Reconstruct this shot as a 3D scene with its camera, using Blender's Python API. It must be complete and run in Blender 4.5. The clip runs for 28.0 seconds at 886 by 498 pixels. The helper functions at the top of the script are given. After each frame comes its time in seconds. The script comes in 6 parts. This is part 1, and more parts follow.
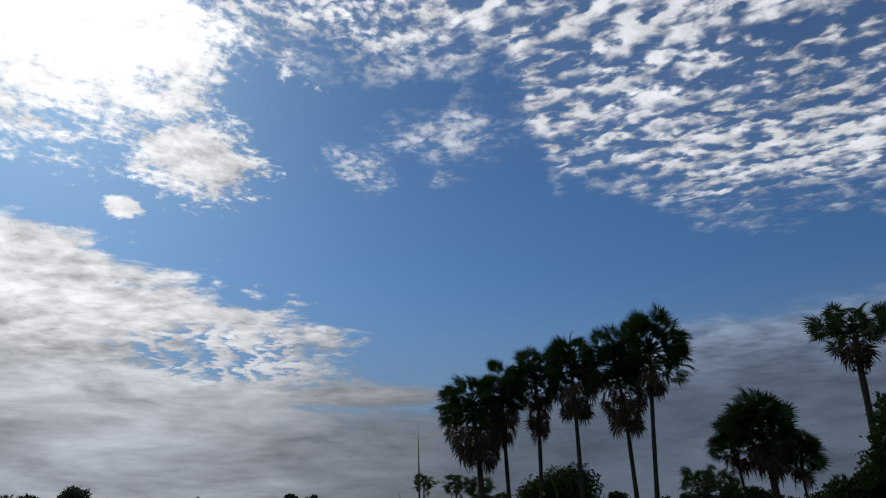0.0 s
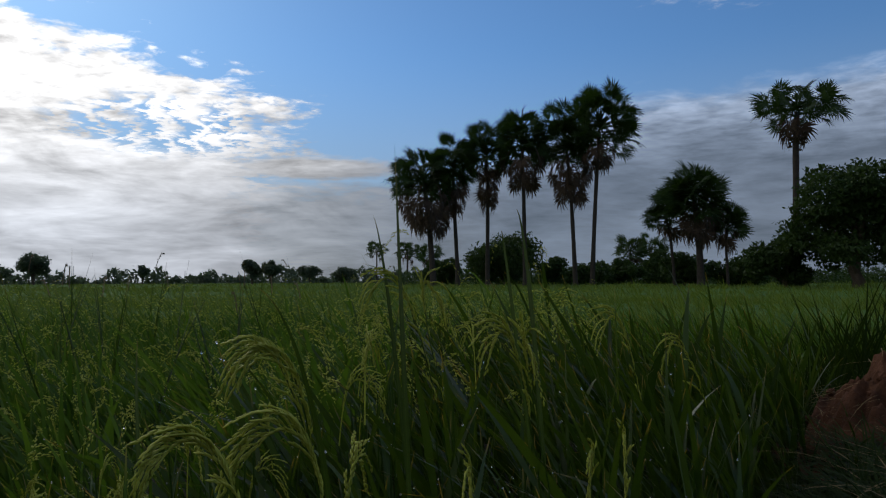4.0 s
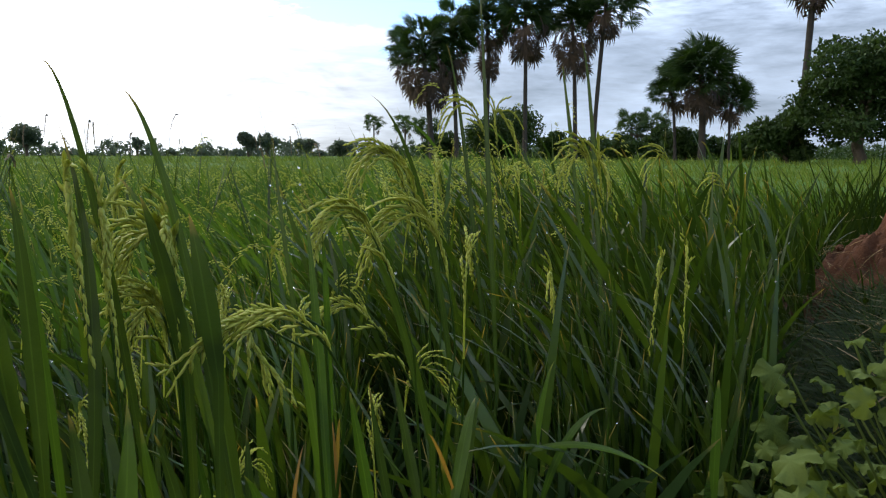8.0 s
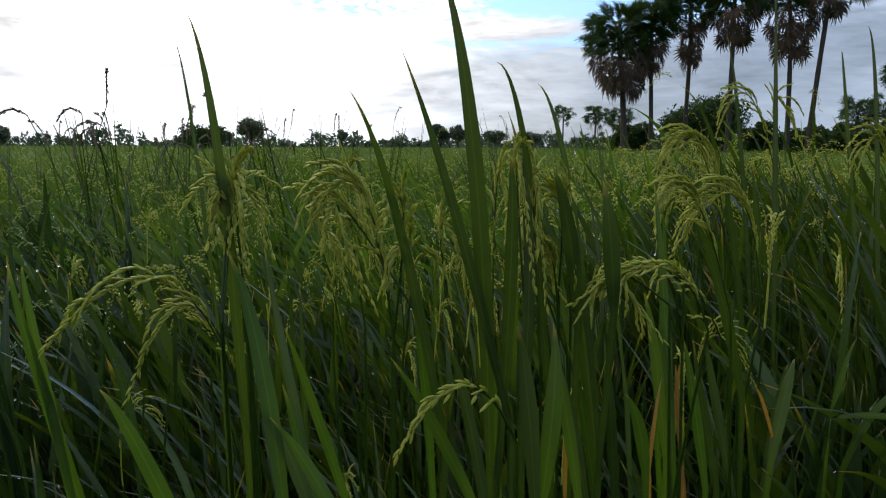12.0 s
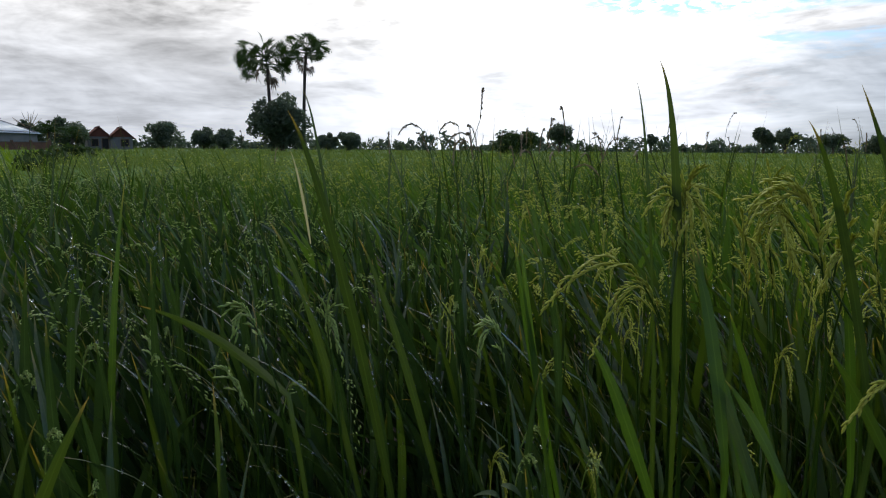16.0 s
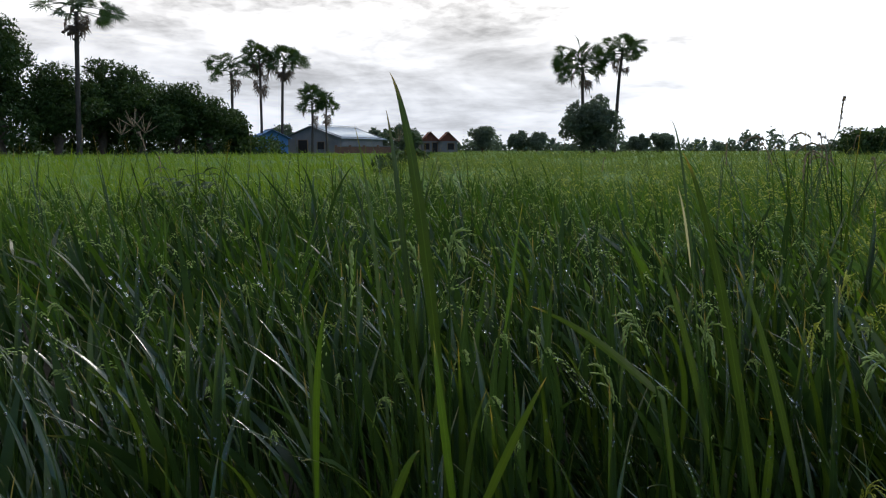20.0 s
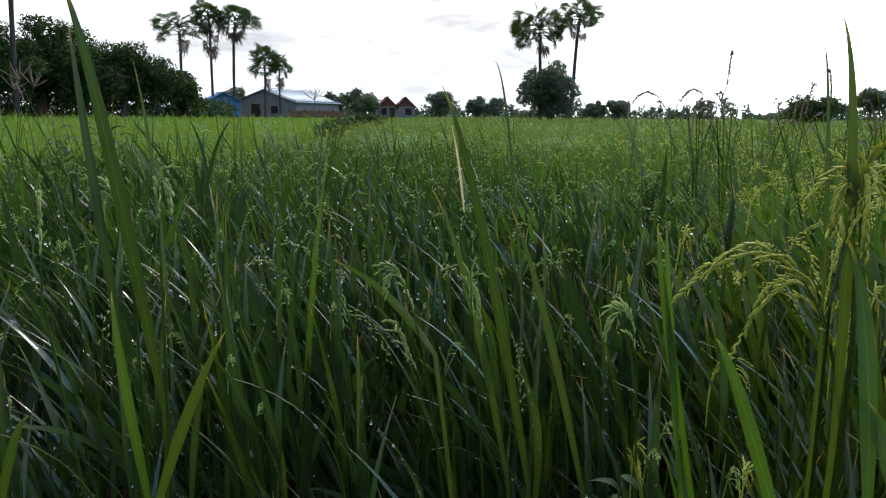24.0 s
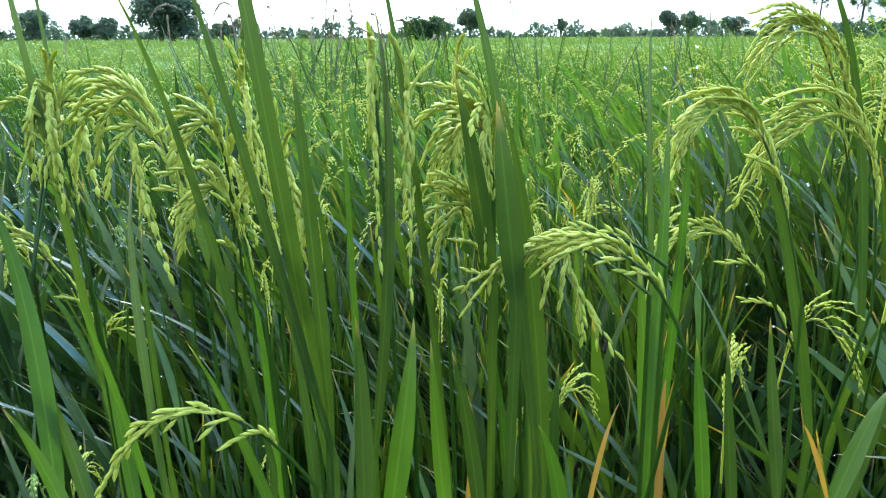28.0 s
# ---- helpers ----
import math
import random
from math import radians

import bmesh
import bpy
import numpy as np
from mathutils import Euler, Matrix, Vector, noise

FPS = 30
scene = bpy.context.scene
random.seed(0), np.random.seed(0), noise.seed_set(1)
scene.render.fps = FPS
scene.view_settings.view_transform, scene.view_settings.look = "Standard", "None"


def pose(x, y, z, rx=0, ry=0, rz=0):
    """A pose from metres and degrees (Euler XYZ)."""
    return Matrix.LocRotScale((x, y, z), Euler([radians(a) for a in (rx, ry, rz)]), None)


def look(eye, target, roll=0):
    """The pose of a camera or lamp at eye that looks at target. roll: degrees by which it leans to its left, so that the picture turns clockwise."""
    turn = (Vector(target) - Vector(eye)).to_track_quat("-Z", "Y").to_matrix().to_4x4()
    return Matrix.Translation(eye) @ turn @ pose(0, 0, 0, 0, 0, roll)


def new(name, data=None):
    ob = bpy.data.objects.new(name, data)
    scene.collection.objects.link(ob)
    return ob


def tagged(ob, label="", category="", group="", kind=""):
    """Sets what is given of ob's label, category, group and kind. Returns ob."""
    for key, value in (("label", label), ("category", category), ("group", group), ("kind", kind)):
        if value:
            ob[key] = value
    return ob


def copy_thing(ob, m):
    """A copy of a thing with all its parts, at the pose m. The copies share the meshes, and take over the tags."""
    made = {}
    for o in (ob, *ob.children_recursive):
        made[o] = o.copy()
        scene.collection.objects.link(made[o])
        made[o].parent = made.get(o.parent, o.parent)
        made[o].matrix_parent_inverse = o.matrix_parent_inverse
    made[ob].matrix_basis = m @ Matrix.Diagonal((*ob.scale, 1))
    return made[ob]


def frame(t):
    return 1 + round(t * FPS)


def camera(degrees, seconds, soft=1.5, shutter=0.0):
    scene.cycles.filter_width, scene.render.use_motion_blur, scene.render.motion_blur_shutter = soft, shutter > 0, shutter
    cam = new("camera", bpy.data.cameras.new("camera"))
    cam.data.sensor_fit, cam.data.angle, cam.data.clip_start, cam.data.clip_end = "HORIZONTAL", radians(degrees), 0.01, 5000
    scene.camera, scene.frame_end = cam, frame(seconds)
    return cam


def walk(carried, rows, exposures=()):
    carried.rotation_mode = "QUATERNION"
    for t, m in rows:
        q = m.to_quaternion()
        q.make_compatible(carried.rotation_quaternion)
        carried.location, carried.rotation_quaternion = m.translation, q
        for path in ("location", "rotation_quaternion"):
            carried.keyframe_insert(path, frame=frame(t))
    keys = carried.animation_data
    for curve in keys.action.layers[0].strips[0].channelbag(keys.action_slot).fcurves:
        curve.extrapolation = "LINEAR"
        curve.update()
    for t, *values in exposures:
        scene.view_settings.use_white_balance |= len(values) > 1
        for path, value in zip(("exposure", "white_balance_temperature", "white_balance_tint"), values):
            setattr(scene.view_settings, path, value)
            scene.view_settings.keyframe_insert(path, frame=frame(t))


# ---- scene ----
# ---- camera and its way ----
cam = camera(66.67, 28.0, 1.2)
PATH = [
    (0, pose(0.323, 0.176, 1.209, 111.79, 0.03, -0.80)),
    (0.5, pose(0.319, 0.180, 1.203, 108.70, 0.23, -1.76)),
    (1, pose(0.315, 0.183, 1.197, 106.11, 0.21, -2.46)),
    (1.5, pose(0.312, 0.187, 1.190, 103.46, 0.24, -3.06)),
    (2, pose(0.308, 0.190, 1.184, 101.05, 0.26, -3.52)),
    (2.5, pose(0.304, 0.194, 1.177, 98.83, 0.26, -3.97)),
    (3, pose(0.301, 0.195, 1.166, 96.79, 0.20, -4.41)),
    (3.5, pose(0.296, 0.193, 1.151, 94.73, 0.21, -4.69)),
    (5.5, pose(0.246, 0.144, 1.116, 87.49, 0.22, -5.25)),
    (6, pose(0.231, 0.144, 1.103, 86.18, 0.11, -5.26)),
    (6.5, pose(0.215, 0.140, 1.090, 84.99, 0.01, -5.22)),
    (7, pose(0.194, 0.136, 1.078, 83.91, -0.05, -5.19)),
    (7.5, pose(0.176, 0.132, 1.065, 82.89, -0.12, -5.15)),
    (8, pose(0.155, 0.125, 1.061, 82.09, -0.17, -5.12)),
    (8.5, pose(0.134, 0.115, 1.060, 81.76, -0.27, -4.98)),
    (9, pose(0.113, 0.103, 1.057, 81.72, -0.36, -4.40)),
    (9.5, pose(0.093, 0.091, 1.047, 81.62, -0.38, -2.85)),
    (10, pose(0.075, 0.076, 1.040, 81.67, -0.29, -0.50)),
    (10.5, pose(0.059, 0.061, 1.037, 81.60, -0.25, 1.85)),
    (11, pose(0.036, 0.043, 1.040, 81.44, -0.16, 4.58)),
    (11.5, pose(0.017, 0.021, 1.047, 81.37, -0.19, 7.52)),
    (12, pose(-0.000, -0.001, 1.050, 81.34, -0.30, 10.55)),
    (12.5, pose(-0.014, -0.024, 1.054, 81.36, -0.32, 13.88)),
    (14.5, pose(-0.051, -0.128, 1.071, 81.60, -0.47, 26.10)),
    (15, pose(-0.058, -0.150, 1.065, 81.57, -0.47, 29.28)),
    (15.5, pose(-0.063, -0.172, 1.062, 81.52, -0.36, 32.51)),
    (16, pose(-0.069, -0.201, 1.063, 81.57, -0.46, 35.94)),
    (16.5, pose(-0.069, -0.221, 1.063, 81.58, -0.47, 39.37)),
    (17, pose(-0.070, -0.241, 1.066, 81.58, -0.44, 42.48)),
    (17.5, pose(-0.069, -0.264, 1.067, 81.62, -0.34, 45.49)),
    (18, pose(-0.067, -0.285, 1.072, 81.61, -0.21, 48.64)),
    (18.5, pose(-0.063, -0.312, 1.080, 81.58, -0.20, 51.65)),
    (19, pose(-0.050, -0.340, 1.094, 81.53, -0.12, 54.91)),
    (19.5, pose(-0.044, -0.362, 1.099, 81.50, -0.04, 58.28)),
    (20, pose(-0.033, -0.381, 1.110, 81.60, 0.02, 61.54)),
    (20.5, pose(-0.026, -0.387, 1.115, 82.10, 0.08, 64.70)),
    (22.5, pose(-0.033, -0.260, 1.084, 83.39, 0.07, 67.29)),
    (23, pose(0.004, -0.234, 1.091, 81.95, 0.05, 65.56)),
    (23.5, pose(0.025, -0.177, 1.080, 80.47, -0.10, 62.40)),
    (24, pose(0.030, -0.101, 1.068, 78.79, -0.47, 58.13)),
    (24.5, pose(0.039, -0.040, 1.055, 77.17, -0.44, 53.15)),
    (25, pose(0.070, 0.006, 1.049, 75.56, -0.04, 48.10)),
    (25.5, pose(0.091, 0.070, 1.043, 73.97, 0.26, 44.36)),
    (26, pose(0.112, 0.131, 1.037, 72.84, 0.01, 40.66)),
    (26.5, pose(0.127, 0.175, 1.041, 72.30, -0.05, 37.39)),
    (27, pose(0.154, 0.219, 1.053, 72.47, 0.31, 34.44)),
    (27.5, pose(0.169, 0.243, 1.056, 72.77, 0.59, 31.38)),
    (28, pose(0.174, 0.254, 1.055, 72.49, 0.32, 28.56)),
]
EXPOSURE = [(0, -2.2, 6200, 10), (1.5, -2.14, 6250, 10), (3.5, -1.66, 6400, 10), (6, -0.72, 6600, 10), (9, 0.40, 6750, 10), (12, -0.30, 6700, 10), (15, -0.5, 6550, 10),
            (20, -0.22, 6600, 10), (23, -0.10, 6600, 10), (25, 1.1, 6500, 8), (26, 1.70, 6250, 2), (27, 1.90, 6000, -3), (28, 1.86, 5850, -4)]
walk(cam, PATH, EXPOSURE)
# ---- world, sun ----
SUN_AZ, SUN_EL = 36.0, 36.0          # degrees, from +y towards -x; above the horizon


def sun_way():
    a, e = radians(SUN_AZ), radians(SUN_EL)
    return Vector((-math.sin(a) * math.cos(e), math.cos(a) * math.cos(e), math.sin(e)))


class Sock:
    """A node socket with arithmetic, to write node sums as formulas."""

    def __init__(self, tree, out):
        self.tree, self.out = tree, out

    def op(self, kind, *others, clamp=False):
        node = self.tree.nodes.new("ShaderNodeMath")
        node.operation, node.use_clamp = kind, clamp
        for slot, value in zip(node.inputs, (self, *others)):
            if isinstance(value, Sock):
                self.tree.links.new(value.out, slot)
            else:
                slot.default_value = value
        return Sock(self.tree, node.outputs[0])

    def __add__(self, o): return self.op("ADD", o)
    def __sub__(self, o): return self.op("SUBTRACT", o)
    def __mul__(self, o): return self.op("MULTIPLY", o)
    def __truediv__(self, o): return self.op("DIVIDE", o)
    def clip(self): return self.op("ADD", 0.0, clamp=True)

    def step(self, lo, hi):
        node = self.tree.nodes.new("ShaderNodeMapRange")
        node.interpolation_type = "SMOOTHSTEP"
        self.tree.links.new(self.out, node.inputs[0])
        node.inputs[1].default_value, node.inputs[2].default_value = lo, hi
        return Sock(self.tree, node.outputs[0])


def combine(tree, *xyz):
    node = tree.nodes.new("ShaderNodeCombineXYZ")
    for slot, value in zip(node.inputs, xyz):
        if isinstance(value, Sock):
            tree.links.new(value.out, slot)
        else:
            slot.default_value = value
    return Sock(tree, node.outputs[0])


def noise_of(tree, where, scale, detail=4.0, rough=0.55, warp=0.0):
    node = tree.nodes.new("ShaderNodeTexNoise")
    tree.links.new(where.out, node.inputs["Vector"])
    node.inputs["Scale"].default_value, node.inputs["Detail"].default_value = scale, detail
    node.inputs["Roughness"].default_value, node.inputs["Distortion"].default_value = rough, warp
    return Sock(tree, node.outputs[0])


def mix_rgb(tree, factor, a, b, blend="MIX"):
    node = tree.nodes.new("ShaderNodeMix")
    node.data_type, node.blend_type = "RGBA", blend
    for slot, value in ((node.inputs[0], factor), (node.inputs[6], a), (node.inputs[7], b)):
        if isinstance(value, Sock):
            tree.links.new(value.out, slot)
        elif isinstance(value, (int, float)):
            slot.default_value = value
        else:
            slot.default_value = (*value, 1.0)
    return Sock(tree, node.outputs[2])


def build_world():
    world = bpy.data.worlds.new("sky")
    scene.world = world
    world.use_nodes = True
    tree = world.node_tree
    tree.nodes.clear()
    sky = tree.nodes.new("ShaderNodeTexSky")
    sky.sky_type, sky.sun_disc = "NISHITA", False
    sky.sun_elevation, sky.sun_rotation = radians(SUN_EL), radians(-SUN_AZ)
    sky.air_density, sky.dust_density, sky.ozone_density = 1.0, 0.6, 1.5
    coord = tree.nodes.new("ShaderNodeTexCoord")
    way = Sock(tree, coord.outputs["Generated"])
    split = tree.nodes.new("ShaderNodeSeparateXYZ")
    tree.links.new(way.out, split.inputs[0])
    x, y, z = (Sock(tree, o) for o in split.outputs)
    deg = 180 / math.pi
    az = (x * -1.0).op("ARCTAN2", y) * deg
    el = z.op("ARCSINE") * deg
    up = z.op("MAXIMUM", 0.0) + 0.07
    u, v = x / up, y / up
    plane = combine(tree, u, v, 0.0)
    big = noise_of(tree, plane, 0.9, 5.0, 0.6) - 0.5
    mid = noise_of(tree, plane, 3.2, 5.0, 0.6, 0.4) - 0.5
    frayed = noise_of(tree, plane, 11.0, 6.0, 0.62, 0.3) - 0.5

    def blob(az0, el0, wide, high, tilt=0.0):
        """A cloud's outline: 1 in its middle, 0 at its rim, below 0 outside."""
        c, t = math.cos(radians(tilt)), math.sin(radians(tilt))
        p, q = az - az0, el - el0
        across, over = (p * c + q * t) / wide, (q * c - p * t) / high
        return (across * across + over * over).op("SQRT") * -1.0 + 1.0

    def union(*parts):
        res = parts[0]
        for other in parts[1:]:
            res = res.op("MAXIMUM", other)
        return res

    # cloudlets in rows, large over the open side, small towards the sun
    run, over = u * 0.90 - v * 0.44, u * 0.44 + v * 0.90
    wavy = combine(tree, run * 0.80, over * 1.10, 0.0)
    lets = noise_of(tree, wavy, 24.0, 3.0, 0.52, 0.25) - 0.5
    rows = (over * 60.0 + mid * 16.0 + lets * 5.0).op("SINE") * 0.06
    small = noise_of(tree, combine(tree, u * 0.8 + v * 0.5, v * 0.8 - u * 0.5, 0.0), 44.0, 3.0, 0.55, 0.2) - 0.5
    sunward = az.step(-8.0, 10.0)
    grain = (lets * 1.0 + rows) * (sunward * -0.75 + 1.0) + small * sunward * 0.9
    streak = combine(tree, u * 0.9 + v * 0.3, u * -0.25 + v * 0.75, 0.3)
    veil = noise_of(tree, streak, 2.6, 4.0, 0.55, 0.4) - 0.5
    lower = (az * -1.0)
    floor_el = lower.step(6.5, 12.0) * -9.0 - lower.step(11.0, 30.0) * 5.6 + 35.4
    # cloudlets are thinned above the view to lessen the light on the field
    high = (el - floor_el + mid * 10.0 + big * 6.0 + frayed * 6.0).step(-0.6, 4.5) * (el.step(40.0, 54.0) * -0.75 + 1.0)
    wisps = (union(blob(-2.5, 31.8, 11.5, 3.6, -12.0), blob(6.3, 28.4, 4.6, 2.4, 10.0), blob(-0.4, 27.6, 3.2, 1.3)) + mid * 2.2 + frayed * 1.8).step(-0.05, 0.95)
    lets_mask = (grain * 3.1 + mid * 1.6 + frayed * 0.5 + 0.38).step(0.05, 0.85)
    high = high.op("MAXIMUM", wisps * 0.62) * (lets_mask * 0.92 + 0.06)
    # the bank towards the sun, its rim torn into small pieces
    crest = union(blob(42.0, 35.5, 25.5, 11.0), blob(21.5, 27.6, 6.4, 3.9), blob(27.0, 22.8, 1.9, 0.9))
    upper = (crest * 1.3 + mid * 1.9 + small * 1.1 + frayed * 1.5).step(-0.02, 0.50)
    # the bank below it, rippled where it thins out
    lip = (az * 0.26 + 12.9 - el + mid * 9.0 + frayed * 6.0).step(-0.3, 1.8) * (az - 8.6 + mid * 16.0 + frayed * 12.0).step(-2.0, 3.0)
    tongue = (blob(6.0, 9.4, 9.0, 1.1) + mid * 0.9 + frayed * 0.4).step(-0.1, 0.4)
    zone = blob(17.5, 12.2, 10.5, 3.0).step(0.0, 0.5)
    ripple = (u * 38.0 + v * 9.0 + mid * 26.0 + veil * 9.0 + frayed * 10.0).op("SINE")
    torn = (ripple * 0.30 + veil * 1.4 + mid * 1.2 + frayed * 2.4 + 0.74 - zone * 0.34).step(0.0, 0.6)
    lip = lip * (torn * zone + (zone * -1.0 + 1.0))
    bank = union(upper, lip, tongue, (az - 39.0 + mid * 6.0).step(0.0, 6.0) * (el * -1.0).step(-24.0, -17.0))
    # this cover too is thinned in the unseen sky overhead
    bank = bank.op("MAXIMUM", az.step(38.0, 50.0) * (el.step(38.0, 54.0) * -0.7 + 0.97))
    # a low grey sheet along the horizon
    sheet_el = lower.step(3.0, 23.0) * 6.4 + 8.6
    low = (sheet_el - el + mid * 3.5 + veil * 3.0 + frayed * 0.8).step(-0.9, 1.8) * 0.9
    cover = union(bank, high, low).clip()
    s = sun_way()
    dot = x * s.x + y * s.y + z * s.z
    glow = dot.op("MAXIMUM", 0.0)
    near = glow.op("POWER", 5.5)
    core = glow.op("POWER", 60.0)
    puffs = noise_of(tree, wavy, 9.0, 4.0, 0.55, 0.35) - 0.5
    calm = el.step(2.0, 14.0) * 0.62 + 0.38
    drifts = (noise_of(tree, combine(tree, az * 0.055, el * 0.17, 0.0), 1.7, 5.0, 0.58, 0.5) - 0.5) * (el * -1.0).step(-20.0, -9.0)
    thick = ((veil * 1.1 + mid * 0.9 + big * 0.9 + puffs * 1.7 * el.step(5.0, 14.0) + ripple * 0.10 * zone + frayed * el.step(8.0, 16.0) + small * 0.8 * el.step(20.0, 28.0)) * calm + drifts * 2.4 + 0.5).clip()
    dim = (az * -1.0 + el * -0.4).step(-32.0, 6.0) * (el * -1.0).step(-20.0, -8.0)
    past = az.step(30.0, 62.0)
    level = (thick * 0.96 + 0.66) * (near * 1.0 + 1.20) * (dim * -0.69 + 1.0) * (past * -0.80 + 1.45 + az.step(52.0, 80.0) * 0.30) + core * 1.5
    level = level * (el.step(5.0, 15.0) * 0.10 + 0.92) * (az.step(8.0, 34.0) * (el * -1.0).step(-16.0, -8.0) * -0.17 + 1.0)
    level = level + high * lower.step(-14.0, 8.0) * (grain + 0.55) * 1.5
    # the unseen sky away from the sun is made dimmer to darken the field
    level = level * (dot.step(-0.55, 0.40) * 0.62 + 0.38)
    grey = (el * -1.0 - az.op("ABSOLUTE") * 0.02 + 11.0).step(-4.0, 8.0)
    tint = mix_rgb(tree, grey * 0.8, (1.0, 1.0, 1.02), (0.80, 0.87, 1.0))
    tint = mix_rgb(tree, lower.step(-8.0, 14.0) * (el * -1.0).step(-22.0, -15.0), tint, (0.70, 0.85, 1.12))
    warm = mix_rgb(tree, near * 0.4, tint, (1.0, 0.97, 0.90))
    lit = tree.nodes.new("ShaderNodeVectorMath")
    lit.operation = "SCALE"
    tree.links.new(warm.out, lit.inputs[0])
    tree.links.new(level.out, lit.inputs["Scale"])
    blue = tree.nodes.new("ShaderNodeVectorMath")
    blue.operation = "MULTIPLY"
    blue.inputs[1].default_value = (0.136, 0.214, 0.286)
    tree.links.new(sky.outputs[0], blue.inputs[0])
    haze = (el * -1.0).step(-20.0, -4.0) * 0.70
    clear = mix_rgb(tree, haze, Sock(tree, blue.outputs[0]), (0.76, 0.92, 1.16))
    mixed = mix_rgb(tree, cover, clear, Sock(tree, lit.outputs[0]))
    back = tree.nodes.new("ShaderNodeBackground")
    back.inputs[1].default_value = 1.0
    tree.links.new(mixed.out, back.inputs[0])
    done = tree.nodes.new("ShaderNodeOutputWorld")
    tree.links.new(back.outputs[0], done.inputs[0])


build_world()
lamp = bpy.data.lights.new("sun", "SUN")
lamp.energy, lamp.angle, lamp.color = 1.5, radians(7), (1.0, 0.94, 0.84)
sun = new("sun", lamp)
sun.matrix_world = look(sun_way() * 50, (0, 0, 0))


# ---- materials ----
def material(name):
    m = bpy.data.materials.new(name)
    m.use_nodes = True
    tree = m.node_tree
    tree.nodes.clear()
    out = tree.nodes.new("ShaderNodeOutputMaterial")
    return m, tree, out


def spread(tree, a, b, extra=0.0):
    """A colour between a and b, chosen by the object and by the loose piece."""
    info = tree.nodes.new("ShaderNodeObjectInfo")
    geo = tree.nodes.new("ShaderNodeNewGeometry")
    f = Sock(tree, info.outputs["Random"]) * 7.31 + Sock(tree, geo.outputs["Random Per Island"]) * 3.77 + extra
    return mix_rgb(tree, f.op("FRACT"), a, b)


def along_of(tree):
    node = tree.nodes.new("ShaderNodeAttribute")
    node.attribute_name = "along"
    return Sock(tree, node.outputs["Fac"])


def object_noise(tree, scale, detail=4.0):
    coord = tree.nodes.new("ShaderNodeTexCoord")
    return noise_of(tree, Sock(tree, coord.outputs["Object"]), scale, detail)


def bumped(tree, height, strength, distance):
    node = tree.nodes.new("ShaderNodeBump")
    node.inputs["Strength"].default_value, node.inputs["Distance"].default_value = strength, distance
    tree.links.new(height.out, node.inputs["Height"])
    return node.outputs[0]


def leaf_material(name, dark, light, tip, rough=0.36, through_light=0.4, grain=60.0, glow_tint=(1.35, 1.25, 0.5), gloss=0.5, wet=False):
    """Thin green tissue: gloss on top, light that comes through from behind."""
    m, tree, out = material(name)
    base = spread(tree, dark, light)
    n = object_noise(tree, grain, 3.0)
    base = mix_rgb(tree, (n - 0.35) * 0.7, base, tuple(c * 1.25 for c in light))
    along = along_of(tree)
    base = mix_rgb(tree, (along + n * 0.12 - 0.06).step(0.86, 1.02), base, tip)
    # pale midrib and fine veins along blades that carry a rib value
    node = tree.nodes.new("ShaderNodeAttribute")
    node.attribute_name = "rib"
    rib = Sock(tree, node.outputs["Fac"])
    veins = (rib * 70.0).op("SINE") * rib.step(0.0, 0.05) * 0.22
    base = mix_rgb(tree, (rib.step(0.86, 0.97) * 0.45 + veins).clip(), base, tuple(c * 1.7 + 0.012 for c in light))
    bsdf = tree.nodes.new("ShaderNodeBsdfPrincipled")
    bsdf.inputs["Roughness"].default_value = rough
    bsdf.inputs["Specular IOR Level"].default_value = gloss
    if wet:
        # water films lie on some leaves and not on others
        geo = tree.nodes.new("ShaderNodeNewGeometry")
        film = (Sock(tree, geo.outputs["Random Per Island"]) * 5.13).op("FRACT").op("POWER", 3.0)
        tree.links.new((film * (1.4 * gloss) + gloss * 0.3).out, bsdf.inputs["Specular IOR Level"])
        tree.links.new((film * -0.14 + rough).out, bsdf.inputs["Roughness"])
    tree.links.new(base.out, bsdf.inputs["Base Color"])
    tree.links.new(bumped(tree, n, 0.25, 0.002), bsdf.inputs["Normal"])
    thin = tree.nodes.new("ShaderNodeBsdfTranslucent")
    tree.links.new(mix_rgb(tree, 1.0, base, glow_tint, "MULTIPLY").out, thin.inputs[0])
    mix = tree.nodes.new("ShaderNodeMixShader")
    mix.inputs[0].default_value = through_light
    tree.links.new(bsdf.outputs[0], mix.inputs[1])
    tree.links.new(thin.outputs[0], mix.inputs[2])
    tree.links.new(mix.outputs[0], out.inputs[0])
    return m


def plain_material(name, a, b, scale, rough=0.8, bump=0.3, depth=0.01, detail=6.0, metal=0.0):
    m, tree, out = material(name)
    n = object_noise(tree, scale, detail)
    fine = object_noise(tree, scale * 7.0, 4.0)
    base = mix_rgb(tree, (n * 1.6 - 0.3).clip(), a, b)
    base = mix_rgb(tree, (fine - 0.4) * 0.6, base, tuple(c * 0.55 for c in a))
    bsdf = tree.nodes.new("ShaderNodeBsdfPrincipled")
    bsdf.inputs["Roughness"].default_value, bsdf.inputs["Metallic"].default_value = rough, metal
    tree.links.new(base.out, bsdf.inputs["Base Color"])
    tree.links.new(bumped(tree, n * 0.6 + fine * 0.4, bump, depth), bsdf.inputs["Normal"])
    bsdf.inputs["Specular IOR Level"].default_value = 0.06
    tree.links.new(bsdf.outputs[0], out.inputs[0])
    return m


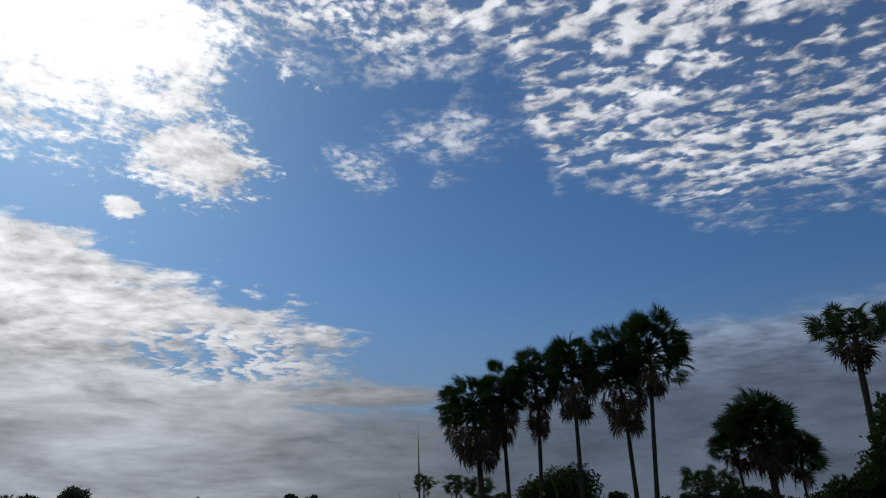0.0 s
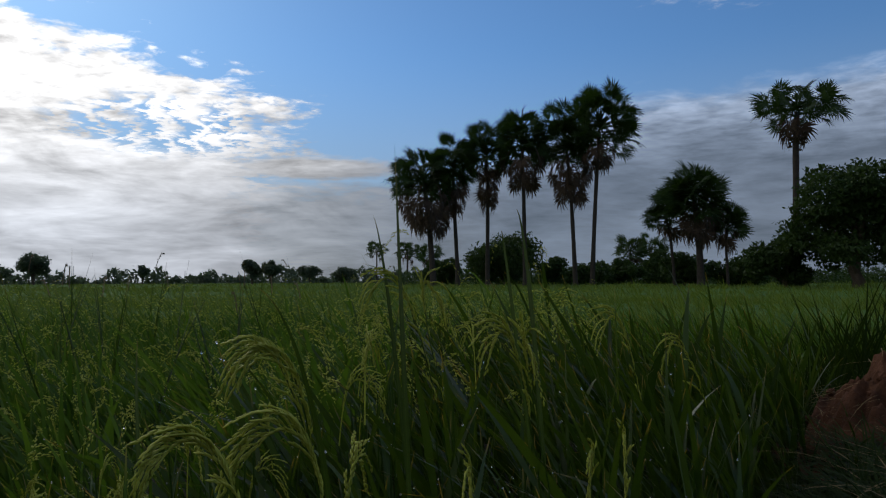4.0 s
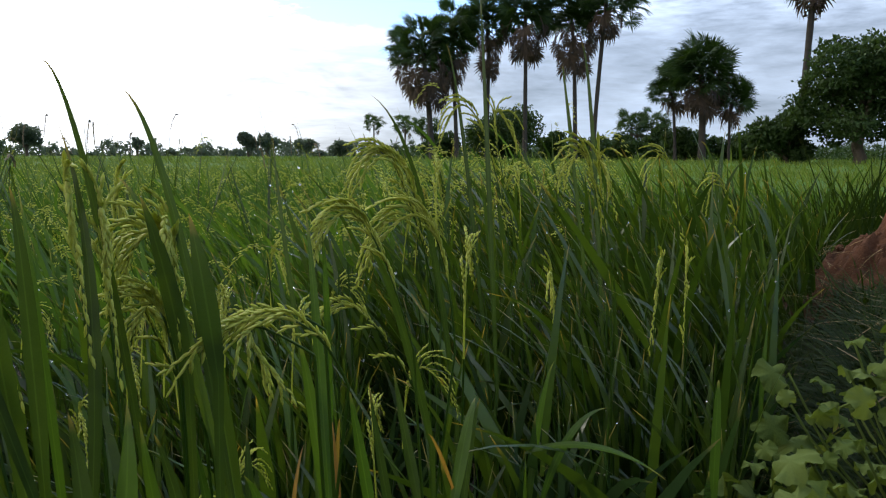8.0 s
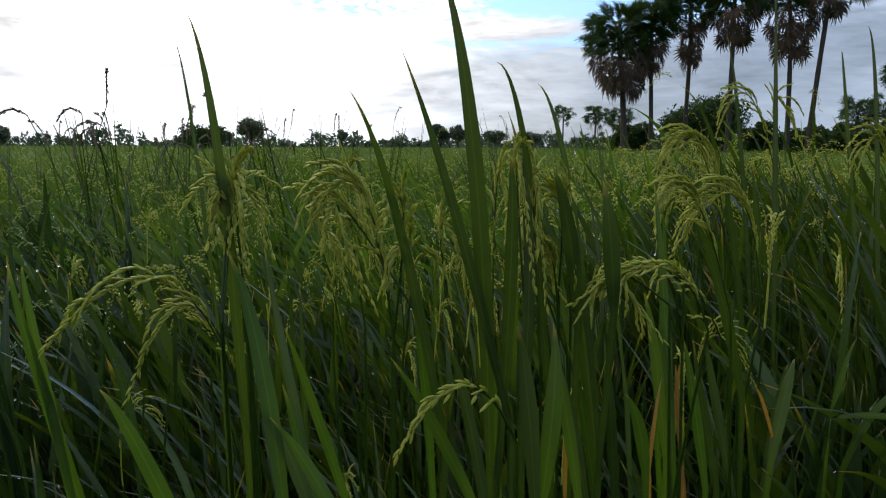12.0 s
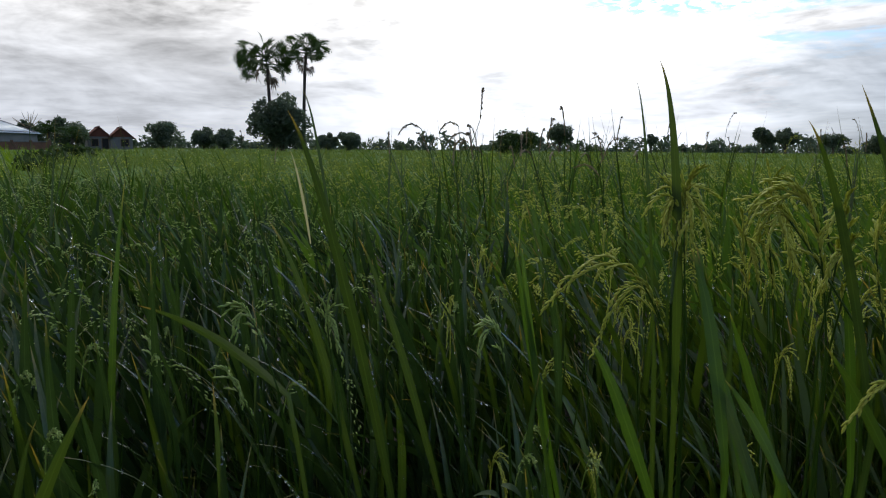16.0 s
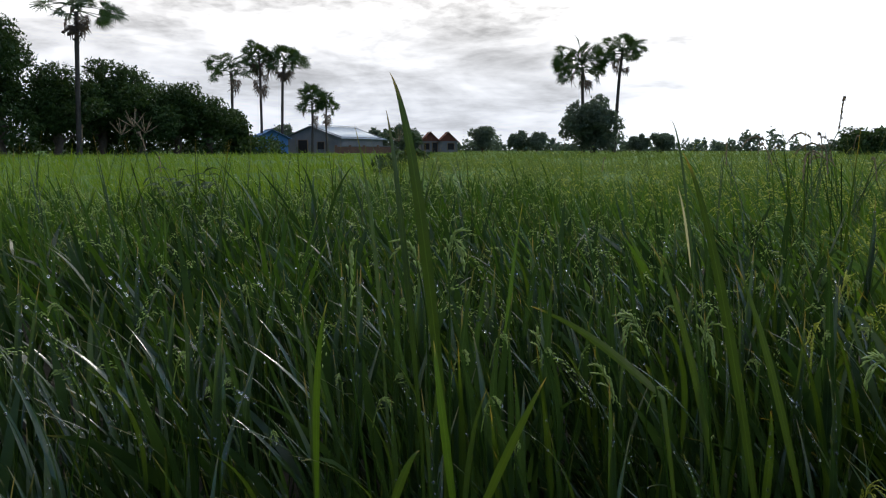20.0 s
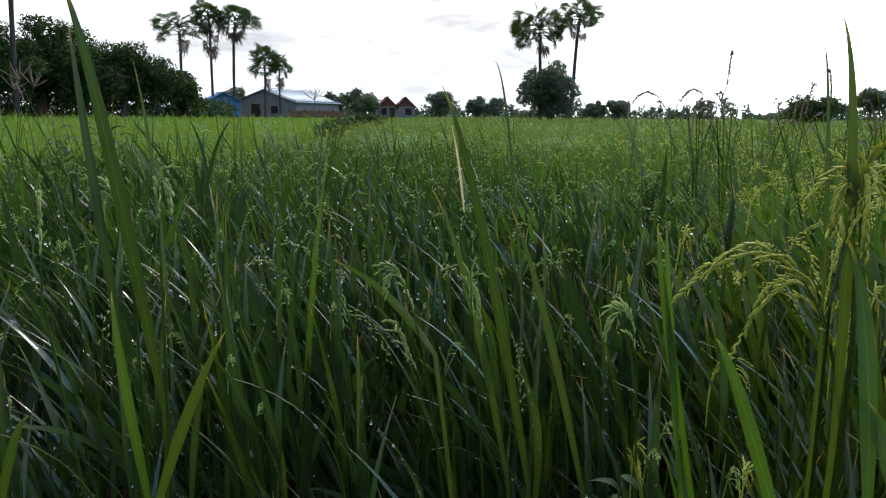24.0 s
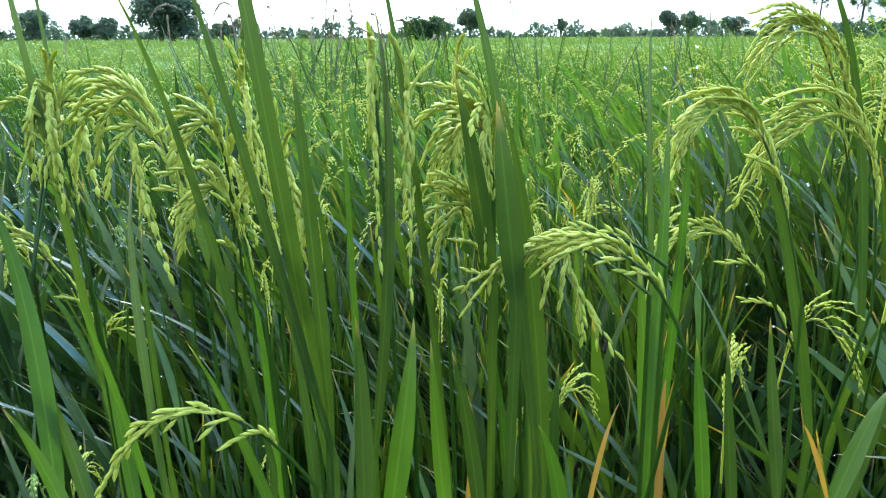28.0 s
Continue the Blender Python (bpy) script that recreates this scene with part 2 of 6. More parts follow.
RICE = leaf_material("rice_leaf", (0.0150, 0.0365, 0.0066), (0.0330, 0.0675, 0.0105), (0.26, 0.20, 0.06), through_light=0.42, glow_tint=(1.8, 1.45, 0.45))
RICE_WET = leaf_material("rice_leaf_wet", (0.0125, 0.0290, 0.0105), (0.0280, 0.0540, 0.0175), (0.18, 0.16, 0.06), 0.30, 0.34, glow_tint=(1.35, 1.40, 0.6), gloss=0.29, wet=True)
FIELD_DARK = leaf_material("dark_rice_field_leaf", (0.021, 0.053, 0.009), (0.048, 0.100, 0.016), (0.20, 0.19, 0.07), 0.38, 0.38, 3.0, gloss=0.27, wet=True)
RICE_LIGHT = leaf_material("rice_leaf_young", (0.031, 0.076, 0.0066), (0.053, 0.106, 0.0095), (0.30, 0.26, 0.06), through_light=0.5)
RICE_YELLOW = leaf_material("rice_leaf_yellowing", (0.20, 0.17, 0.030), (0.26, 0.13, 0.03), (0.22, 0.10, 0.045))
RICE_DRY = leaf_material("rice_leaf_dry", (0.34, 0.33, 0.22), (0.42, 0.40, 0.28), (0.45, 0.40, 0.28))
GRAIN = leaf_material("rice_grain", (0.320, 0.360, 0.045), (0.500, 0.520, 0.100), (0.37, 0.36, 0.11), 0.5, 0.40, 300.0, (1.2, 1.2, 0.6), gloss=0.25)
GRAIN_GREEN = leaf_material("young_rice_grain", (0.230, 0.320, 0.080), (0.380, 0.460, 0.150), (0.34, 0.38, 0.14), 0.5, 0.40, 300.0, (1.15, 1.2, 0.7), gloss=0.25)
FIELD = leaf_material("rice_field_leaf", (0.030, 0.075, 0.010), (0.073, 0.140, 0.021), (0.26, 0.24, 0.06), 0.55, 0.42, 3.0, gloss=0.3)
FIELD_YOUNG = leaf_material("young_rice_leaf", (0.086, 0.162, 0.010), (0.130, 0.205, 0.015), (0.26, 0.30, 0.05), 0.6, 0.45, 3.0, gloss=0.25)
# Paler from ripening heads, and greyed: mist over the far crop put into colour.
FIELD_FAR_HAZY = leaf_material("far_hazy_rice_leaf", (0.072, 0.120, 0.026), (0.118, 0.172, 0.044), (0.22, 0.22, 0.06), 0.65, 0.45, 1.0, gloss=0.2)
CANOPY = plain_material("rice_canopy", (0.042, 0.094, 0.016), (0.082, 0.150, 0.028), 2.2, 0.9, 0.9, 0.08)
# Mud darkened so that gaps between the rice plants read as shade.
MUD = plain_material("field_mud", (0.018, 0.016, 0.011), (0.036, 0.030, 0.021), 3.0, 0.7, 0.6, 0.03)
SOIL = plain_material("red_soil", (0.038, 0.019, 0.011), (0.125, 0.058, 0.032), 7.0, 0.95, 0.9, 0.03)
STRAW = leaf_material("straw", (0.15, 0.11, 0.05), (0.26, 0.20, 0.10), (0.24, 0.18, 0.10), 0.85, 0.2, gloss=0.1)
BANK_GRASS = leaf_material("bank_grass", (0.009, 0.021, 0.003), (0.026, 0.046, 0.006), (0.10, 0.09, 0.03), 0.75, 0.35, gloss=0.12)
GOURD = leaf_material("gourd_leaf", (0.060, 0.094, 0.018), (0.132, 0.178, 0.046), (0.16, 0.18, 0.04), 0.8, 0.35, 25.0, gloss=0.1)
WEED = leaf_material("weed_leaf", (0.024, 0.048, 0.014), (0.044, 0.074, 0.024), (0.10, 0.13, 0.05), 0.7, 0.3, 40.0, gloss=0.2)
SEEDHEAD = leaf_material("seed_head", (0.16, 0.12, 0.07), (0.24, 0.19, 0.11), (0.26, 0.20, 0.12), 0.8, 0.15)
PALM_GREEN = leaf_material("palm_leaf", (0.017, 0.040, 0.010), (0.038, 0.075, 0.019), (0.10, 0.12, 0.05), 0.55, 0.25, 1.5, gloss=0.2)
PALM_DRY = leaf_material("palm_leaf_dry", (0.040, 0.028, 0.020), (0.085, 0.056, 0.036), (0.16, 0.10, 0.06), 0.8, 0.12, 1.5)
TRUNK = plain_material("palm_trunk", (0.045, 0.040, 0.036), (0.085, 0.075, 0.066), 4.0, 0.95, 0.7, 0.04)
BARK = plain_material("bark", (0.070, 0.055, 0.042), (0.120, 0.098, 0.078), 5.0, 0.95, 0.7, 0.04)
TREE_LEAF = leaf_material("tree_leaf", (0.022, 0.046, 0.015), (0.048, 0.085, 0.025), (0.08, 0.12, 0.03), 0.6, 0.25, 0.8, gloss=0.15)
# Paler, bluer copy of tree_leaf for far trees: distance haze in the colour.
HAZY_LEAF = leaf_material("hazy_tree_leaf", (0.072, 0.102, 0.070), (0.110, 0.146, 0.096), (0.10, 0.13, 0.08), 0.7, 0.5, 0.3, (1.1, 1.1, 0.9))


def dew_material():
    m, tree, out = material("dew")
    bsdf = tree.nodes.new("ShaderNodeBsdfPrincipled")
    bsdf.inputs["Roughness"].default_value = 0.03
    bsdf.inputs["IOR"].default_value = 1.33
    # Some diffuse white is left in to imitate sky glinting through the drops.
    bsdf.inputs["Transmission Weight"].default_value = 0.88
    bsdf.inputs["Base Color"].default_value = (0.95, 0.97, 0.97, 1.0)
    tree.links.new(bsdf.outputs[0], out.inputs[0])
    return m


DEW = dew_material()


# ---- mesh helpers ----
def np_mesh(name, verts, quads, mat, along=None, smooth=True, rib=None):
    verts, quads = np.asarray(verts, np.float32), np.asarray(quads, np.int32)
    me = bpy.data.meshes.new(name)
    me.vertices.add(len(verts))
    me.vertices.foreach_set("co", verts.ravel())
    k = quads.shape[1]
    me.loops.add(quads.size)
    me.loops.foreach_set("vertex_index", quads.ravel())
    me.polygons.add(len(quads))
    me.polygons.foreach_set("loop_start", np.arange(len(quads), dtype=np.int32) * k)
    me.update(calc_edges=True)
    if along is not None:
        me.attributes.new("along", "FLOAT", "POINT").data.foreach_set("value", np.asarray(along, np.float32))
    if rib is not None:
        me.attributes.new("rib", "FLOAT", "POINT").data.foreach_set("value", np.asarray(rib, np.float32))
    if smooth:
        me.polygons.foreach_set("use_smooth", np.ones(len(quads), bool))
    me.materials.append(mat)
    return me


def part(name, me, parent, label="", place=None):
    ob = new(name, me)
    ob.parent = parent
    if place is not None:
        ob.matrix_basis = place
    if label:
        ob["label"] = label
    return ob


def unit(a):
    return a / np.maximum(np.linalg.norm(a, axis=-1, keepdims=True), 1e-9)


BLADE_SHAPE = (0.50, 0.78, 0.93, 1.0, 0.95, 0.83, 0.66, 0.45, 0.24, 0.02)


def profile(s):
    return np.interp(s, np.linspace(0, 1, len(BLADE_SHAPE)), BLADE_SHAPE)


def curve_strip(points, width, side, fold=0.18, shape=None):
    """A blade along points (n, 3): three vertices across, folded along the midrib."""
    n = len(points)
    s = np.linspace(0, 1, n)
    tan = unit(np.gradient(points, axis=0))
    wide = unit(side - tan * (side * tan).sum(1, keepdims=True))
    nor = np.cross(tan, wide)
    w = ((profile(s) if shape is None else shape) * width / 2)[:, None]
    rows = np.stack([points - wide * w + nor * w * fold, points, points + wide * w + nor * w * fold], 1)
    q = []
    for i in range(n - 1):
        a = i * 3
        q += [(a, a + 1, a + 4, a + 3), (a + 1, a + 2, a + 5, a + 4)]
    return rows.reshape(-1, 3), np.array(q), np.repeat(s, 3)


def bezier(base, mid, tip, n):
    base, mid, tip = (np.array(p, float) for p in (base, mid, tip))
    ctrl = 2 * mid - (base + tip) / 2
    s = np.linspace(0, 1, n)[:, None]
    return (1 - s) ** 2 * base + 2 * s * (1 - s) * ctrl + s ** 2 * tip


def tube(points, radii, sides=6):
    points, radii = np.asarray(points, float), np.asarray(radii, float)
    n = len(points)
    tan = unit(np.gradient(points, axis=0))
    ref = np.where(np.abs(tan[:, 2:3]) > 0.9, (1.0, 0.0, 0.0), (0.0, 0.0, 1.0))
    a = unit(np.cross(tan, ref))
    b = np.cross(tan, a)
    th = np.linspace(0, 2 * np.pi, sides, endpoint=False)
    ring = a[:, None] * np.cos(th)[None, :, None] + b[:, None] * np.sin(th)[None, :, None]
    v = (points[:, None] + ring * radii[:, None, None]).reshape(-1, 3)
    q = [(i * sides + j, i * sides + (j + 1) % sides, (i + 1) * sides + (j + 1) % sides, (i + 1) * sides + j)
         for i in range(n - 1) for j in range(sides)]
    return v, np.array(q), np.repeat(np.linspace(0, 1, n), sides)


def joined(pieces):
    v, q, a, k = [], [], [], 0
    for pv, pq, pa in pieces:
        v.append(pv), q.append(pq + k), a.append(pa)
        k += len(pv)
    return np.concatenate(v), np.concatenate(q), np.concatenate(a)


def many_strips(base, way, length, width, droop, side, n):
    """Many flat blades at once: base, way, side (k, 3); length, width, droop (k,)."""
    k = len(base)
    s = np.linspace(0, 1, n + 1)
    c = base[:, None] + way[:, None] * (length[:, None] * s)[..., None]
    flat = unit(way * (1, 1, 0) + 1e-6)
    sag = (droop * length)[:, None] * s ** 2.2
    c[..., 2] -= sag
    c += flat[:, None] * (0.35 * sag)[..., None]
    w = (width[:, None] * profile(s) / 2)[..., None]
    v = np.stack([c - side[:, None] * w, c + side[:, None] * w], 2).reshape(-1, 3)
    row = (np.arange(k) * 2 * (n + 1))[:, None, None]
    i = (np.arange(n) * 2)[None, :, None]
    q = (row + i + np.array([0, 1, 3, 2])).reshape(-1, 4)
    return v, q, np.broadcast_to(np.repeat(s, 2), (k, 2 * (n + 1))).ravel()


def grains(base, way, length, thick):
    """Slim pointed grains, four-sided."""
    k = len(base)
    ref = np.where(np.abs(way[:, 2:3]) > 0.9, (1.0, 0.0, 0.0), (0.0, 0.0, 1.0))
    a = unit(np.cross(way, ref))
    b = np.cross(way, a)
    rings = []
    for s, r in ((0.0, 0.12), (0.3, 0.95), (0.68, 0.85), (1.0, 0.06)):
        mid = base + way * (length * s)[:, None]
        for p, q in ((1, 0), (0, 0.75), (-1, 0), (0, -0.75)):
            rings.append(mid + (a * p + b * q) * (thick * r / 2)[:, None])
    v = np.stack(rings, 1).reshape(-1, 3)
    f = np.array([(i * 4 + j, i * 4 + (j + 1) % 4, i * 4 + 4 + (j + 1) % 4, i * 4 + 4 + j) for i in range(3) for j in range(4)])
    q = ((np.arange(k) * 16)[:, None, None] + f).reshape(-1, 4)
    return v, q, np.broadcast_to(np.repeat((0.0, 0.3, 0.7, 0.85), 4), (k, 16)).ravel()


def kernels(base, way, length, thick):
    """Slim grains of eight faces, for heads that are not seen singly."""
    k = len(base)
    ref = np.where(np.abs(way[:, 2:3]) > 0.9, (1.0, 0.0, 0.0), (0.0, 0.0, 1.0))
    a = unit(np.cross(way, ref))
    b = np.cross(way, a)
    mid = base + way * (length * 0.45)[:, None]
    w = (thick / 2)[:, None]
    v = np.stack([base, mid + a * w, mid + b * w * 0.8, mid - a * w, mid - b * w * 0.8, base + way * length[:, None]], 1).reshape(-1, 3)
    f = np.array([(0, 2, 1), (0, 3, 2), (0, 4, 3), (0, 1, 4), (5, 1, 2), (5, 2, 3), (5, 3, 4), (5, 4, 1)])
    q = ((np.arange(k) * 6)[:, None, None] + f).reshape(-1, 3)
    return v, q, np.broadcast_to(np.array((0.0, 0.5, 0.5, 0.5, 0.5, 0.85)), (k, 6)).ravel()


def halved(piece):
    """The same mesh with its quads cut into triangles."""
    v, q, a = piece
    return v, np.concatenate([q[:, [0, 1, 2]], q[:, [0, 2, 3]]]), a


def polar(az, dist):
    return -math.sin(radians(az)) * dist, math.cos(radians(az)) * dist


# ---- the lie of the land ----
EDGE = np.array((0.28, 0.42))            # a point on the field's edge beside the bank
EDGE_WAY = np.array((0.56, 0.8285))
EDGE_SIDE = np.array((0.8285, -0.56))


def bank_offset(x, y):
    """Metres across from the field's edge (positive on the bank) and metres along it."""
    dx, dy = x - EDGE[0], y - EDGE[1]
    return dx * EDGE_SIDE[0] + dy * EDGE_SIDE[1], dx * EDGE_WAY[0] + dy * EDGE_WAY[1]


def land(x, y):
    across, along = bank_offset(x, y)
    rise = np.clip(across / 0.22, 0, 1) * np.clip((2.2 - across) / 0.5, 0, 1)
    rise = rise * np.clip((5.0 - along) / 1.0, 0, 1) * np.clip((along + 14) / 1.0, 0, 1)
    rise = rise * rise * (3 - 2 * rise)
    return 0.10 + 0.45 * rise + 0.012 * np.sin(x * 7.1) * np.cos(y * 6.3)


def in_field(x, y):
    across, along = bank_offset(x, y)
    return (across < 0.0) | (across > 2.3) | (along > 5.2)


def crop_height(x, y):
    """Height of the crop's heads over the ground's zero."""
    r = np.hypot(x, y)
    right = np.clip((x + 0.25) / 0.5, 0, 1) * np.clip((4.4 - r) / 1.4, 0, 1)
    wave = 0.045 * np.sin(x * 1.9 + 0.7) * np.cos(y * 1.6) + 0.03 * np.sin(x * 0.53 + y * 0.41)
    clump = 0.035 * np.sin(x * 5.1 + 2.0 * np.sin(y * 1.7)) * np.cos(y * 4.3 + x)
    return 0.83 + 0.21 * right + wave * np.clip(r / 3, 0.3, 1) + clump * np.clip(4 / (r + 1), 0, 1)


def build_ground():
    rad = np.concatenate([np.linspace(0.02, 6, 76), np.geomspace(6.3, 2600, 60)])
    th = np.linspace(0, 2 * np.pi, 181)[:-1]
    x, y = rad[:, None] * np.cos(th), rad[:, None] * np.sin(th)
    v = np.stack([x, y, land(x, y)], -1).reshape(-1, 3)
    n, m = len(rad), len(th)
    i, j = np.meshgrid(np.arange(n - 1), np.arange(m), indexing="ij")
    q = np.stack([i * m + j, (i + 1) * m + j, (i + 1) * m + (j + 1) % m, i * m + (j + 1) % m], -1).reshape(-1, 4)
    ob = new("ground", np_mesh("ground", v, q, MUD))
    tagged(ob, "damp soil of the rice field and its low bank, darkened for shade between stems", "ground", kind="structure")


build_ground()


# ---- broadleaved trees ----
def crown_mesh(lobes, leaves, size, mat, seed):
    """Leaf sprays scattered over uneven lobes (x, y, z, rx, rz)."""
    r = np.random.default_rng(seed)
    lobes = np.array(lobes)
    pick = r.choice(len(lobes), leaves, p=lobes[:, 3] ** 2 / (lobes[:, 3] ** 2).sum())
    d = unit(r.normal(size=(leaves, 3)))
    shell = r.uniform(0.30, 1.0, leaves) ** 0.5 * r.uniform(0.92, 1.1, leaves)
    lump = 1 + 0.16 * np.sin(d[:, 0] * 7 + pick) * np.cos(d[:, 1] * 6 + pick * 2) + 0.12 * np.sin(d[:, 2] * 11 + pick)
    c = lobes[pick, :3] + d * (lobes[pick, 3:5][:, [0, 0, 1]] * (shell * lump)[:, None])
    a = unit(r.normal(size=(leaves, 3)) + d * 0.5)
    b = unit(np.cross(a, r.normal(size=(leaves, 3))))
    s = (size * r.uniform(0.5, 1.25, leaves))[:, None]
    v = np.stack([c - a * s, c - b * s * 0.45 + a * s * 0.1, c + a * s, c + b * s * 0.45 - a * s * 0.1], 1).reshape(-1, 3)
    q = np.arange(leaves * 4).reshape(-1, 4)
    return np_mesh("crown", v, q, mat, smooth=False)


def tree(az, dist, height, radius, seed, leaves=2600, size=0.26, mat=None, low=0.25, label="", lobes=14, name="tree"):
    r = np.random.default_rng(seed)
    x, y = polar(az, dist)
    top = new(name)
    top.matrix_basis = pose(x, y, 0.1, 0, 0, 0)
    tagged(top, label or "dark green broadleaved tree beyond the rice field", name)
    fork = height * max(low, 0.18)
    v, q, a = tube([(0, 0, -0.2), (0.04 * radius, 0, fork * 0.6), (0, 0.05 * radius, fork), (0.1, 0, height * 0.7)],
                   np.array((0.05, 0.04, 0.034, 0.012)) * height, 7)
    part("trunk", np_mesh("trunk", v, q, BARK, a), top)
    cr = []
    for i in range(lobes):
        ang = i * 2.4 + r.uniform(-0.4, 0.4)
        rad = radius * r.uniform(0.20, 0.44)
        f = r.random() ** 0.4
        tilt = math.asin(r.uniform(-0.95, 0.98))
        out = (radius - rad * 0.8) * f * math.cos(tilt)
        half = height * (1 - low) / 2
        h = height * (1 + low) / 2 + (half - rad * 0.75) * f * math.sin(tilt)
        cr.append((out * math.cos(ang), out * math.sin(ang), h, rad, rad * 0.85))
        if i < 5:
            end = np.array(cr[-1][:3]) * (0.85, 0.85, 0.95)
            v, q, a = tube(bezier((0, 0, fork * 0.9), (end[0] * 0.35, end[1] * 0.35, (fork + end[2]) / 2), end, 5),
                           np.linspace(0.022, 0.006, 5) * height, 5)
            part("limb", np_mesh("limb", v, q, BARK, a), top)
    cr.append((0, 0, height * 0.5 * (1 + low), radius * 0.46, height * (1 - low) * 0.30))
    part("crown", crown_mesh(cr, int(leaves * 1.8), size * 0.84, mat or (HAZY_LEAF if dist > 88 else TREE_LEAF), seed), top)
    return top


# ---- fan palms ----
def fan_mesh(name, mat, reach, droop, seed, segments=22, fold=0.22, open_=2.2, joint=0.56):
    """A fan leaf of radius 1: its hub at the origin, its stalk reaching back along -x, pointed segments joined over their inner part."""
    r = np.random.default_rng(seed)
    pieces = [tube([(-reach, 0, -0.10 * reach), (-reach * 0.5, 0, 0.02 * reach), (0, 0, 0)], (0.060, 0.034, 0.026), 4)]
    verts, quads, al = [], [], []
    k = 0
    edge = np.linspace(-open_, open_, segments + 1)
    for i in range(segments):
        a0, a1 = edge[i], edge[i + 1]
        am = (a0 + a1) / 2
        rl = (1 - 0.20 * (abs(am) / open_) ** 2) * r.uniform(0.86, 1.06)
        fall = droop * r.uniform(0.6, 1.5)
        bend = r.uniform(-0.05, 0.05)

        def at_(ang, rr, lift):
            return (rr * math.cos(ang), rr * math.sin(ang) * 0.92, lift + fold * rr * abs(math.sin(ang)) - fall * rr ** 2.6)

        r1 = joint * rl
        verts += [at_(am, 0.02, 0), at_(a0, r1, 0.0), at_(am, r1 * 1.02, 0.035), at_(a1, r1, 0.0),
                  at_(a0 * 0.68 + a1 * 0.32 + bend, rl * 0.82, 0), at_(a0 * 0.32 + a1 * 0.68 + bend, rl * 0.82, 0), at_(am + bend, rl, 0), at_(am + bend + 0.006, rl, 0)]
        quads += [(k, k + 1, k + 2, k + 3), (k + 1, k + 4, k + 5, k + 3), (k + 4, k + 6, k + 7, k + 5)]
        al += [0.2, 0.5, 0.5, 0.5, 0.8, 0.8, 1.0, 1.0]
        k += 8
    pieces.append((np.array(verts), np.array(quads), np.array(al)))
    v, q, a = joined(pieces)
    return np_mesh(name, v, q, mat, a * 0.9, smooth=False)


REACHES = (0.7, 1.2, 1.8, 2.5)
FANS = [[fan_mesh("leaf", PALM_GREEN, reach, 0.30, 11 + i * 7 + j, 24) for i in range(3)] for j, reach in enumerate(REACHES)]
DRY_FANS = [fan_mesh("dry_leaf", PALM_DRY, 0.8, 0.45, 31 + i, 17, 0.42, 1.75, 0.55) for i in range(3)]

_v, _q, _a = grains(np.zeros((1, 3)), np.array(((0, 0, 1.0),)), np.array((0.28,)), np.array((0.24,)))
FRUIT = np_mesh("fruit", _v, _q, PALM_DRY, _a)


